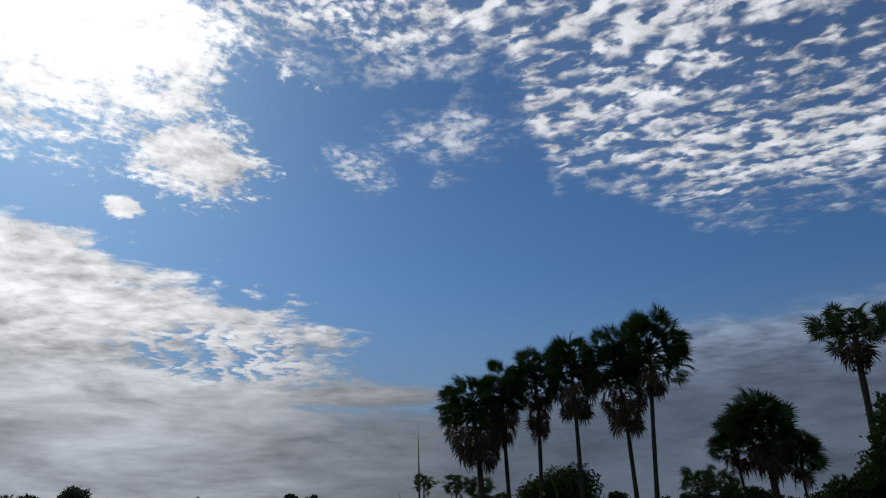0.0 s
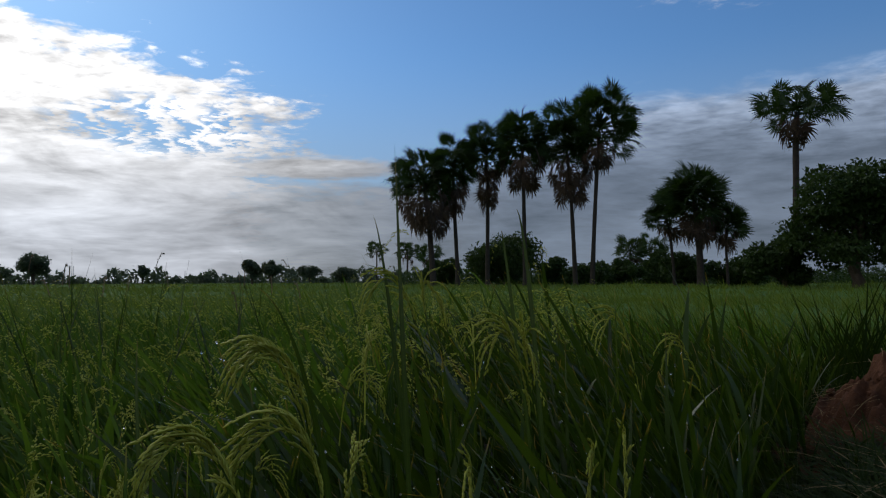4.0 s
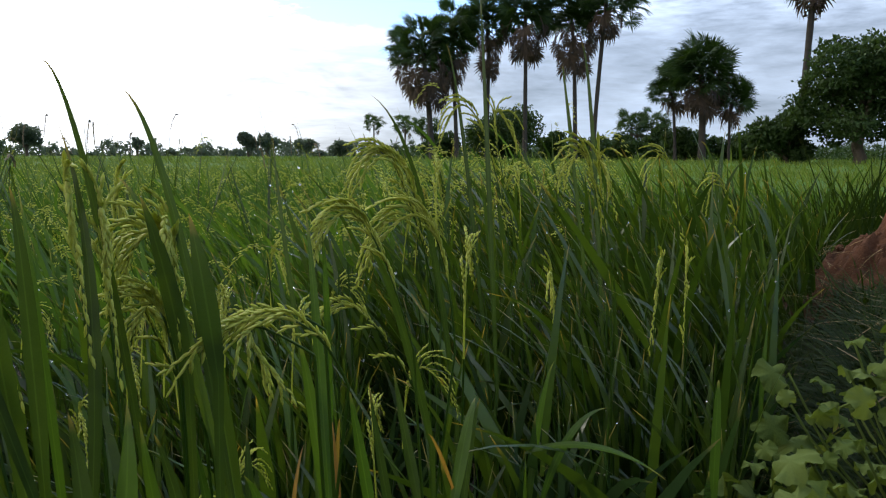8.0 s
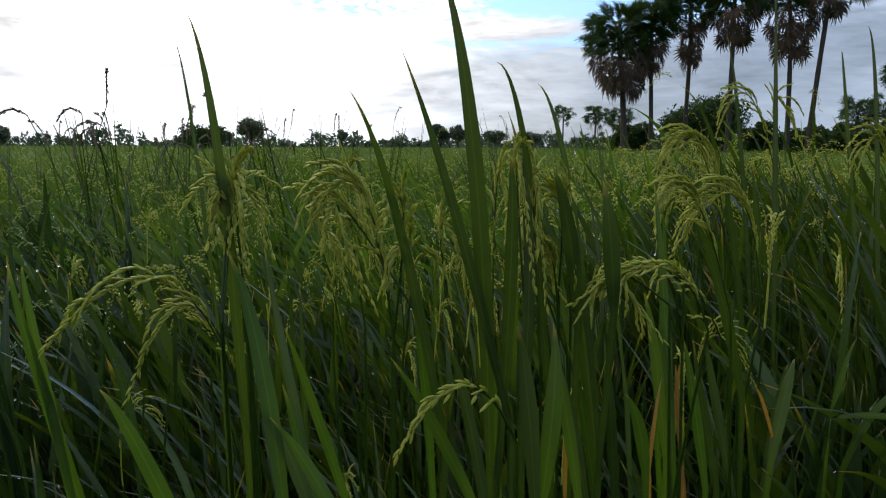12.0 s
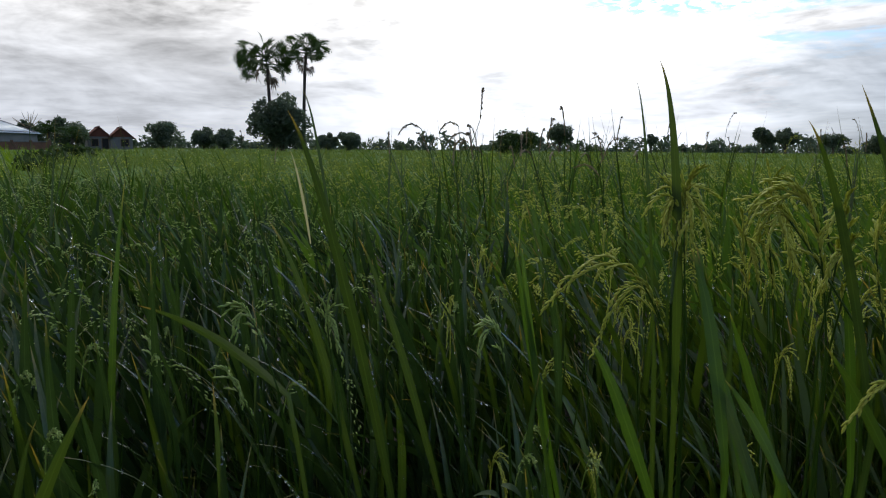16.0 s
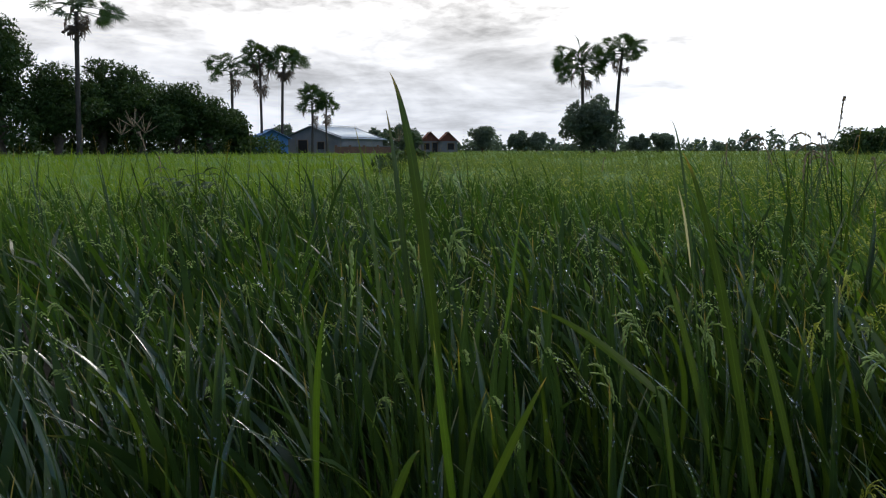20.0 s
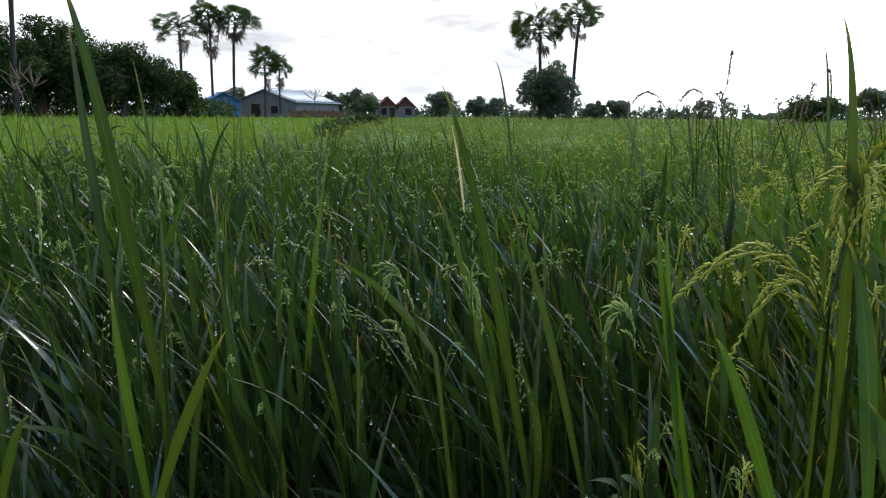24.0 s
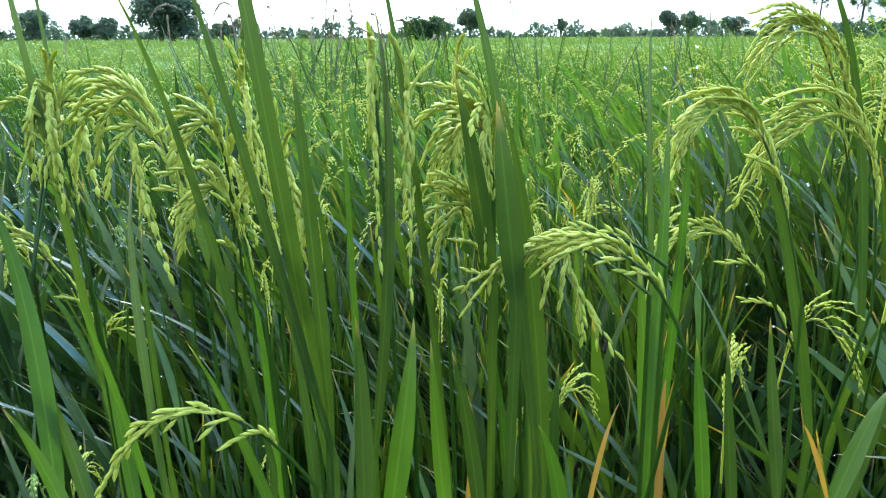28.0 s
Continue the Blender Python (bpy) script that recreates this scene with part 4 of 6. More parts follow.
# ---- bank, soil and weeds beside the field ----
def soil_mound():
    x0, y0 = 2.47, 2.46
    top = new("soil_mound")
    top.matrix_basis = pose(x0, y0, 0.42)
    tagged(top, "heap of crumbly red soil on the field bank", "soil heap")
    n = 110
    g = np.linspace(-1, 1, n)
    x, y = np.meshgrid(g * 0.58, g * 0.72, indexing="ij")
    z = np.empty_like(x)
    for i in range(n):
        for j in range(n):
            p = Vector((x[i, j] + x0, y[i, j] + y0, 0))
            edge = max(0.0, 1 - (x[i, j] / 0.57) ** 2 - (y[i, j] / 0.71) ** 2) ** 0.40
            z[i, j] = edge * (0.365 + 0.13 * noise.noise(p * 3.2) + 0.13 * noise.noise(p * 8.0) + 0.10 * noise.noise(p * 19.0) + 0.05 * noise.noise(p * 43.0)) - 0.03
    i, j = np.meshgrid(np.arange(n - 1), np.arange(n - 1), indexing="ij")
    q = np.stack([i * n + j, (i + 1) * n + j, (i + 1) * n + j + 1, i * n + j + 1], -1).reshape(-1, 4)
    part("earth", np_mesh("earth", np.stack([x, y, z], -1).reshape(-1, 3), q, SOIL), top)
    r = np.random.default_rng(4)
    k = 650
    u, w = r.integers(8, n - 8, k), r.integers(8, n - 8, k)
    a = r.uniform(0, 6.28, k)
    way = unit(np.stack([np.cos(a), np.sin(a), r.uniform(-0.25, 0.25, k)], 1))
    v, q, al = many_strips(np.stack([x[u, w], y[u, w], z[u, w] + 0.012], 1), way, r.uniform(0.08, 0.26, k), r.uniform(0.002, 0.004, k),
                           r.uniform(0, 0.5, k), unit(np.cross(way, (0, 0, 1.0))), 4)
    part("straw", np_mesh("straw", v, q, STRAW, al), top, "dry straw strewn over the heap")
    for k in range(70):
        a, d = r.uniform(0, 6.28), r.uniform(0.1, 1.0) ** 0.5
        cx, cy = math.cos(a) * d * 0.54, math.sin(a) * d * 0.67
        ix, iy = min(n - 1, int((cx / 0.58 + 1) / 2 * n)), min(n - 1, int((cy / 0.72 + 1) / 2 * n))
        s = r.uniform(0.008, 0.026)
        bm = bmesh.new()
        bmesh.ops.create_icosphere(bm, subdivisions=1, radius=s)
        for vert in bm.verts:
            vert.co *= 1 + 0.5 * noise.noise(vert.co * 40 + Vector((k, 0, 0)))
        me = bpy.data.meshes.new("clod")
        bm.to_mesh(me), bm.free()
        me.materials.append(SOIL)
        part("clod", me, top, "", pose(cx, cy, z[ix, iy] + s * 0.3, k * 30, k * 50, k * 70))


soil_mound()


def scatter_straw():
    r = np.random.default_rng(12)
    n = 260
    x, y = r.normal(1.45, 0.36, n), r.normal(1.62, 0.42, n)
    z = land(x, y) + r.uniform(0.005, 0.09, n)
    across, along = bank_offset(x, y)
    keep = (across > -0.1) & (along > 0.3)
    b = np.stack([x, y, z], 1)[keep]
    k = len(b)
    a = r.uniform(0, 6.28, k)
    way = unit(np.stack([np.cos(a), np.sin(a), r.uniform(-0.1, 0.35, k)], 1))
    v, q, al = many_strips(b, way, r.uniform(0.12, 0.4, k), r.uniform(0.002, 0.005, k), r.uniform(0, 0.3, k),
                           unit(np.cross(way, (0, 0, 1.0))), 3)
    tagged(new("straw_litter", np_mesh("straw_litter", v, q, STRAW, al)), "dry straw lying on the bank by the soil heap", "straw", kind="stuff")
    n = 11000
    along, across = r.uniform(-3, 5.0, n), r.uniform(-0.05, 1.9, n)
    x = EDGE[0] + EDGE_WAY[0] * along + EDGE_SIDE[0] * across
    y = EDGE[1] + EDGE_WAY[1] * along + EDGE_SIDE[1] * across
    heap = np.hypot((x - 2.47) / 0.5, (y - 2.46) / 0.62) > 1
    clear = np.hypot(x - 0.1, y) > 0.45
    x, y = x[heap & clear], y[heap & clear]
    k = len(x)
    a = r.uniform(0, 6.28, k)
    way = unit(np.stack([np.cos(a) * 0.7, np.sin(a) * 0.7, r.uniform(0.2, 1.2, k)], 1))
    v, q, al = many_strips(np.stack([x, y, land(x, y) - 0.01], 1), way, r.uniform(0.10, 0.34, k), r.uniform(0.003, 0.008, k),
                           r.uniform(0.1, 0.6, k), unit(np.cross(way, (0.0, 0.0, 1.0))), 3)
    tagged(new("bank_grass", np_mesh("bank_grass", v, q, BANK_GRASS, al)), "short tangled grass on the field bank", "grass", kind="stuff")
    k = 14000
    x, y = r.normal(1.35, 0.50, k), r.normal(1.40, 0.55, k)
    across, along = bank_offset(x, y)
    ok = (across > -0.05) & (np.hypot(x - 0.1, y) > 0.6) & (np.hypot((x - 2.47) / 0.5, (y - 2.46) / 0.62) > 1)
    x, y = x[ok], y[ok]
    k = len(x)
    a = r.uniform(0, 6.28, k)
    way = unit(np.stack([np.cos(a) * 0.9, np.sin(a) * 0.9, r.uniform(0.25, 1.1, k)], 1))
    v, q, al = many_strips(np.stack([x, y, land(x, y) - 0.01], 1), way, r.uniform(0.10, 0.30, k), r.uniform(0.003, 0.007, k),
                           r.uniform(0.1, 0.6, k), unit(np.cross(way, (0.0, 0.0, 1.0))), 3)
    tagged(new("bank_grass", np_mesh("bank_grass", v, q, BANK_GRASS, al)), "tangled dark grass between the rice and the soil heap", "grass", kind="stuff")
    k = 6500
    x, y = r.uniform(0.9, 2.5, k), r.uniform(1.0, 2.6, k)
    across, along = bank_offset(x, y)
    ok = (across > 0.05) & (across < 1.1) & (np.hypot((x - 2.47) / 0.46, (y - 2.46) / 0.60) > 1)
    x, y = x[ok], y[ok]
    k = len(x)
    a = r.uniform(0, 6.28, k)
    way = unit(np.stack([np.cos(a) * 0.8, np.sin(a) * 0.8, r.uniform(0.3, 1.0, k)], 1))
    v, q, al = many_strips(np.stack([x, y, land(x, y) - 0.01], 1), way, r.uniform(0.12, 0.34, k), r.uniform(0.005, 0.009, k),
                           r.uniform(0.2, 0.7, k), unit(np.cross(way, (0.0, 0.0, 1.0))), 4)
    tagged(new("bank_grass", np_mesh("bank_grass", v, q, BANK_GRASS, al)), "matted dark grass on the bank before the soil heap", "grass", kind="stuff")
    # a tall dark tuft beyond the heap
    k = 700
    x, y = r.normal(3.05, 0.35, k), r.normal(4.0, 0.35, k)
    a = r.uniform(0, 6.28, k)
    way = unit(np.stack([np.cos(a) * 0.3, np.sin(a) * 0.3, np.ones(k)], 1))
    v, q, al = many_strips(np.stack([x, y, land(x, y)], 1), way, r.uniform(0.45, 0.85, k), r.uniform(0.006, 0.011, k),
                           r.uniform(0.05, 0.35, k), unit(np.cross(way, (0.3, 0.5, 0.2))), 5)
    tagged(new("grass_tuft", np_mesh("grass_tuft", v, q, BANK_GRASS, al)), "tall dark grass tuft behind the soil heap", "grass", kind="stuff")


scatter_straw()


def lobed_leaf(mat, seed, lobes=5, ruffle=0.15, rings=7):
    """A broad soft leaf with shallow lobes and a wavy edge, its stalk end at the origin."""
    r = np.random.default_rng(seed)
    m = 64
    th = np.linspace(-math.pi, math.pi, m, endpoint=False)
    edge = 0.5 * (1 + 0.05 * np.cos(lobes * th) + 0.02 * np.cos(11 * th + seed) + 0.02 * np.cos(23 * th)) * (1 - 0.35 * np.exp(-((np.abs(th) - math.pi) / 0.35) ** 2))
    v, al = [(0.42, 0, 0)], [0.0]
    for k in range(1, rings + 1):
        f = k / rings
        for t, e in zip(th, edge):
            lift = f ** 3 * (ruffle * math.sin(4 * t + seed) + 0.055 * math.sin(7 * t + 2 * seed) + 0.03 * math.sin(13 * t + seed)) - 0.14 * f * f
            v.append((0.42 + e * f * math.cos(t), e * f * math.sin(t) * 1.05, lift))
            al.append(0.6 * f)
    q = []
    for k in range(1, rings):
        for i in range(m):
            a, b = 1 + (k - 1) * m, 1 + k * m
            q.append((a + i, b + i, b + (i + 1) % m, a + (i + 1) % m))
    for i in range(0, m, 2):
        q.append((0, 1 + i, 1 + (i + 1) % m, 1 + (i + 2) % m))
    return np_mesh("leaf", np.array(v), np.array(q), mat, al)


def gourd_plant():
    top = new("gourd_plant")
    x0, y0 = 0.93, 0.70
    z0 = float(land(x0, y0))
    top.matrix_basis = pose(x0, y0, z0)
    tagged(top, "creeping gourd plant with broad pale green wavy leaves", "plant")
    r = np.random.default_rng(21)
    shapes = [lobed_leaf(GOURD, i) for i in range(5)]
    for i in range(7):
        ang = i * 0.9 + 0.3
        end = np.array((math.cos(ang) * 0.30, math.sin(ang) * 0.30, r.uniform(0.05, 0.22)))
        v, q, a = tube(bezier((0, 0, 0), end * 0.5 + (0, 0, 0.12), end, 8), np.linspace(0.004, 0.002, 8), 6)
        part("stem", np_mesh("stem", v, q, GOURD, a * 0.3), top)
    for i in range(380):
        ang, d = i * 2.4, 0.36 * math.sqrt((i + 0.5) / 380)
        h = 0.335 - 0.45 * d + 0.10 * math.cos(ang - 0.2) * d / 0.36 + r.uniform(-0.09, 0.06)
        s = 0.024 + 0.040 * r.random() ** 1.7
        m = pose(math.cos(ang) * d * 1.15, math.sin(ang) * d, max(0.03, h), r.uniform(-60, 60), r.uniform(-55, 40), r.uniform(0, 360))
        leaf = part("leaf", shapes[i % 5], top, "", m @ Matrix.Scale(s, 4))
        if i % 2 == 0:
            e = np.array(leaf.matrix_basis.translation)
            v, q, a = tube(bezier(e * (0.45, 0.45, 0.1), e * (0.8, 0.8, 0.55), e, 5), np.full(5, 0.0018), 5)
            part("stalk", np_mesh("stalk", v, q, GOURD, a * 0.3), top)


gourd_plant()


def herb(x, y, h, count, size, seed, label, mat=None):
    """A small broadleaved weed: upright stem, leaves in steps."""
    top = new("weed")
    top.matrix_basis = pose(x, y, float(land(x, y)))
    tagged(top, label, "weed", "broadleaved weeds among the rice")
    r = np.random.default_rng(seed)
    v, q, a = tube(bezier((0, 0, 0), (0.02, 0.01, h * 0.5), (0.0, 0.02, h), 7), np.linspace(0.0035, 0.0012, 7), 6)
    part("stem", np_mesh("stem", v, q, mat or WEED, a * 0.4), top)
    shapes = []
    for k in range(3):
        pts = bezier((0, 0, 0), (0.5, 0, 0.10), (1, 0, -0.12 - 0.1 * k), 8)
        sv, sq, sa = curve_strip(pts, 0.36, np.repeat([[0, 1.0, 0]], 8, 0), 0.25)
        shapes.append(np_mesh("leaf", sv, sq, mat or WEED, sa * 0.7))
    for i in range(count):
        t = (i + 0.5) / count
        m = pose(0.01, 0.015 * t, h * (0.25 + 0.75 * t), r.uniform(-20, 20), r.uniform(-35, 25), i * 137.5)
        part("leaf", shapes[i % 3], top, "", m @ Matrix.Scale(size * r.uniform(0.7, 1.15), 4))


herb(-0.44, 0.40, 0.60, 22, 0.034, 1, "small dusky weed with pointed leaves among rice stems")
herb(-0.50, 0.47, 0.52, 18, 0.032, 2, "small dusky weed with pointed leaves among rice stems")
herb(0.80, 1.12, 0.34, 9, 0.05, 3, "young weed with few broad leaves at the field's edge", GOURD)
herb(0.70, 0.98, 0.30, 9, 0.045, 4, "young weed with few broad leaves at the field's edge", GOURD)
for i in range(9):
    herb(-5.3 + 0.12 * (i % 3) - 0.1 * i, 0.15 + 0.14 * (i % 4), 0.80 + 0.03 * (i % 3), 12, 0.13, 10 + i, "low dark leafy weed rising from the rice")


# ---- tall wild grasses over the crop ----
def wild_grass(kind, seed):
    """One stalk with its head: a loose spike, a bent spike, a bare blade or spread fingers."""
    r = np.random.default_rng(seed)
    top = new("wild_grass")
    lean = r.uniform(-0.24, 0.24, 2)
    h = 1.0
    tip = np.array((lean[0], lean[1], h))
    stalk = bezier((0, 0, 0), tip * (0.30, 0.30, 0.52), tip, 10)
    v, q, a = tube(stalk, np.linspace(0.0030, 0.0016, 10), 5)
    part("stalk", np_mesh("stalk", v, q, RICE_LIGHT if kind != "blade" else RICE, a * 0.5), top)
    if kind == "blade":
        pts = bezier(stalk[4], stalk[6] + (0.01, 0, 0), tip + (r.uniform(-0.04, 0.04), 0.02, 0.12), 9)
        v, q, a = curve_strip(pts, 0.012, np.repeat([[0.6, 0.8, 0.0]], 9, 0))
        part("leaf", np_mesh("leaf", v, q, RICE, a), top)
    elif kind == "fingers":
        for i in range(9):
            ang, el = i * 2.4, radians(r.uniform(20, 75))
            d = np.array((math.cos(ang) * math.cos(el), math.sin(ang) * math.cos(el), math.sin(el)))
            v, q, a = tube(bezier(tip, tip + d * 0.05, tip + d * 0.10 + (0, 0, 0.005), 5), (0.0012, 0.002, 0.002, 0.0018, 0.0006), 4)
            part("finger", np_mesh("finger", v, q, SEEDHEAD, a * 0.6), top)
    else:
        bend = {"spike": (0.02, 0.0, 0.10), "bent": (0.095, 0.03, -0.02), "loose": (0.05, 0.02, 0.09)}[kind]
        head = bezier(tip, tip + np.array(bend) * 0.55 + (0, 0, 0.025), tip + bend, 12)
        k = 64 if kind != "loose" else 46
        s = np.linspace(0, 1, k)
        pos = np.stack([np.interp(s, np.linspace(0, 1, 12), head[:, c]) for c in range(3)], 1)
        way = unit(unit(np.gradient(pos, axis=0)) + r.normal(size=(k, 3)) * (0.14 if kind != "loose" else 0.3))
        pos = pos + r.normal(size=(k, 3)) * (0.0015 if kind != "loose" else 0.0026)
        v, q, a = joined([tube(head, np.linspace(0.0019, 0.0012, 12), 4), grains(pos, way, np.full(k, 0.012), np.full(k, 0.0036))])
        part("seed_head", np_mesh("seed_head", v, q, SEEDHEAD, a * 0.6), top)
    tagged(top, {"blade": "thin green grass blade rising over the rice", "fingers": "grass stalk with a spread finger-like seed head",
                 "spike": "dry grass stalk with a narrow brown seed spike", "bent": "grass stalk with a bowed dark seed head",
                 "loose": "grass stalk with a loose ragged seed head"}[kind], "grass", "wild grasses over the crop")
    return top


def sow_wild_grass():
    r = np.random.default_rng(33)
    kinds = ["spike", "bent", "loose", "blade", "blade", "fingers", "blade"]
    proto = [wild_grass(k, 50 + i) for i, k in enumerate(kinds)]
    used = set()

    def put(i, az, d, h):
        x, y = polar(az, d)
        z = float(land(x, y))
        m = pose(x, y, z, 0, 0, r.uniform(0, 360))
        k = h / 1.08
        if i in used:
            ob = copy_thing(proto[i], m)
        else:
            ob = proto[i]
            ob.matrix_basis = m
            used.add(i)
        ob.scale = (1.0, 1.0, k)

    put(1, 37.6, 2.42, 1.13), put(1, 33.0, 2.7, 1.10), put(0, 41.0, 2.6, 1.16)
    for n in range(16):
        put((1, 1, 2, 0)[n % 4], 26.5 + 0.9 * n + r.uniform(-0.4, 0.4), r.uniform(2.2, 3.2), r.uniform(0.96, 1.09))
    for n in range(46):
        d = r.uniform(3.0, 7.5)
        put(int(r.choice([3, 4, 6])), r.uniform(62, 112), d, r.uniform(0.93, 1.02) + 0.03 * d * r.random())
    for n in range(52):
        az = float(np.clip(r.normal(31, 6.5), 14, 47))
        d = r.uniform(2.3, 5.5)
        put(int(r.choice([0, 1, 2, 3, 4, 6, 6])), az, d, r.uniform(0.95, 1.05) + 0.035 * d * r.uniform(0.2, 1.0))
    for n in range(30):
        az = r.uniform(-4, 24)
        d = r.uniform(2.6, 8)
        put(int(r.choice([0, 2, 3, 4, 6])), az, d, r.uniform(0.92, 1.02) + 0.045 * d * r.uniform(0.1, 1.0))
    for n in range(22):
        az = r.uniform(47, 112)
        d = r.uniform(3.5, 9)
        put(int(r.choice([0, 3, 4, 6, 2])), az, d, r.uniform(0.90, 1.02) + 0.03 * d * r.uniform(0.0, 1.0))
    put(5, 88.3, 4.2, 1.22), put(5, 92.6, 4.6, 1.20), put(5, 70.0, 4.4, 1.16), put(5, 93.4, 5.2, 1.2)


sow_wild_grass()


# ---- rice: single plants beside the camera ----
def rice_plant(x, y):
    top = new("rice_plant")
    top.matrix_basis = pose(x, y, float(land(x, y)))
    tagged(top, "rice plant with upright leaves and ripening heads at the field's edge", "rice plant", "rice plants at the field's edge")
    return top


def culm(p, foot, head):
    head = np.array(head)
    pts = bezier(foot, (np.array(foot) * 0.5 + head * 0.5) * (1, 1, 1.0) + (0.004, 0.003, 0), head, 6)
    v, q, a = tube(pts, np.linspace(0.0030, 0.0014, 6), 6)
    part("culm", np_mesh("culm", v, q, RICE_LIGHT, a * 0.5), p)


def blade(p, base, mid, tip, width, tone=0, twist=0.0):
    """A leaf from its base over its middle to its tip. tone: 0 green, 1 young, 2 yellowing, 3 dry."""
    o = np.array(p.matrix_basis.translation)
    pts = bezier(np.array(base) - o, np.array(mid) - o, np.array(tip) - o, 16)
    tan = unit(pts[-1] - pts[0])
    to_path = unit(np.array((0.03, 0.0, 1.05)) - np.array(mid))
    side = unit(np.cross(tan, to_path))
    shape = profile(np.linspace(0, 1, 16))
    stem = np.array((pts[0][0] * 0.15, pts[0][1] * 0.15, -0.02))
    deep = pts[0][2] > 0.08 and tone != 3
    if deep:
        # the leaf runs down into its sheath along the stem
        low = pts[0] * 0.55 + stem * 0.45
        run = bezier(low, (low + pts[0]) / 2 + (pts[0] - pts[1]) * 0.25, pts[0], 7)[:-1]
        pts = np.concatenate([run, pts])
        shape = np.concatenate([np.linspace(0.0062 / width, 0.0068 / width, 6), np.maximum(shape, 0.0068 / width)[:1], shape[1:]])
        shape[7:10] = np.maximum(shape[7:10], np.linspace(0.6, 0.9, 3))
    n = len(pts)
    up = np.cross(side, tan)
    turn = radians(twist) + np.linspace(-0.25, 0.35, n)
    sides = side * np.cos(turn)[:, None] + up * np.sin(turn)[:, None]
    v, q, a = curve_strip(pts, width * 0.9, sides, 0.18, shape)
    part("leaf", np_mesh("leaf", v, q, (RICE, RICE_LIGHT, RICE_YELLOW, RICE_DRY)[tone], a, rib=np.tile((0.0, 1.0, 0.0), n)), p,
         ("", "", "yellowing orange leaf", "dry straw-coloured leaf")[tone])
    if deep:
        line = bezier(stem, (stem + pts[0]) / 2 + (0.004, 0.003, 0), pts[2], 7)
        v, q, a = tube(line, np.linspace(0.0036, 0.0028, 7), 7)
        part("sheath", np_mesh("sheath", v, q, RICE if tone == 0 else RICE_LIGHT, a * 0.5), p)


def spray(points, r, grain=0.0098, step=0.0035, thick=0.0034, light=False):
    """Grains in pairs along a thin branch."""
    seg = np.linalg.norm(np.diff(points, axis=0), axis=1)
    total = seg.sum()
    k = max(3, int(total / step))
    s = np.linspace(0.12, 1, k)
    t = np.linspace(0, 1, len(points))
    pos = np.stack([np.interp(s, t, points[:, c]) for c in range(3)], 1)
    tan = unit(np.stack([np.interp(s, t, g) for g in np.gradient(points, axis=0).T], 1))
    out = unit(np.cross(tan, unit(r.normal(size=3)))) * np.where(np.arange(k) % 2, 1, -1)[:, None]
    way = unit(tan + out * r.uniform(0.08, 0.26, k)[:, None] + r.normal(size=(k, 3)) * 0.05)
    thin = tube(points, np.linspace(0.0007, 0.0004, len(points)), 3 if light else 4)
    sizes = np.full(k, grain) * r.uniform(0.85, 1.1, k), np.full(k, thick) * r.uniform(0.85, 1.1, k)
    return joined([halved(thin), kernels(pos, way, *sizes)] if light else [thin, grains(pos, way, *sizes)])


def head_branches(line, n, length, r):
    """The side branches of a head along its curved axis line (m, 3), hanging with their weight."""
    m = len(line)
    tan = unit(np.gradient(line, axis=0))
    res = []
    n = int(n * 1.15)
    for i in range(n):
        f = 0.16 + 0.66 * i / max(1, n - 1)
        k = f * (m - 1)
        a = int(min(k, m - 2))
        p = line[a] + (line[a + 1] - line[a]) * (k - a)
        t = tan[a]
        fan = unit(np.cross(t, (0, 0, 1.0)) + 1e-6) * r.uniform(-0.20, 0.20)
        ln = length * (1.42 - 0.72 * f) * r.uniform(0.75, 1.2)
        d1 = unit(t + fan + (0, 0, 0.10 * r.random()))
        mid = p + d1 * ln * 0.5
        end = p + unit(d1 + (0, 0, -0.45)) * ln + np.array((0, 0, -0.12 * ln))
        res.append(bezier(p, mid, end, 7))
    return res


def panicle(p, base, apex, tip, n, length, seed, young=False):
    mat = GRAIN_GREEN if young else GRAIN
    o = np.array(p.matrix_basis.translation)
    r = np.random.default_rng(seed + 100)
    line = bezier(np.array(base) - o, np.array(apex) - o, np.array(tip) - o, 18)
    v, q, a = tube(line, np.linspace(0.0012, 0.0005, 18), 5)
    head = part("panicle", np_mesh("panicle", v, q, RICE_LIGHT, a * 0.4), p, "compact pale green young head" if young else "drooping head of yellow-green grains")
    for pts in head_branches(line, n, length * 0.86, r) + [line[5:]]:
        v, q, a = spray(pts, r)
        part("branch", np_mesh("branch", v, q, mat, a), head)
    culm(p, (line[0][0] * 0.15, line[0][1] * 0.15, -0.02), line[0])



p = rice_plant(-0.056, 0.505)
blade(p, (-0.058, 0.533, 0.788), (-0.072, 0.511, 1.050), (-0.102, 0.516, 1.191), 0.0150, 0, 10.0)
panicle(p, (-0.110, 0.541, 0.889), (-0.186, 0.529, 1.004), (-0.150, 0.507, 0.923), 9, 0.040, 3)
panicle(p, (-0.081, 0.550, 0.837), (-0.107, 0.564, 0.982), (-0.069, 0.547, 0.910), 8, 0.036, 4)

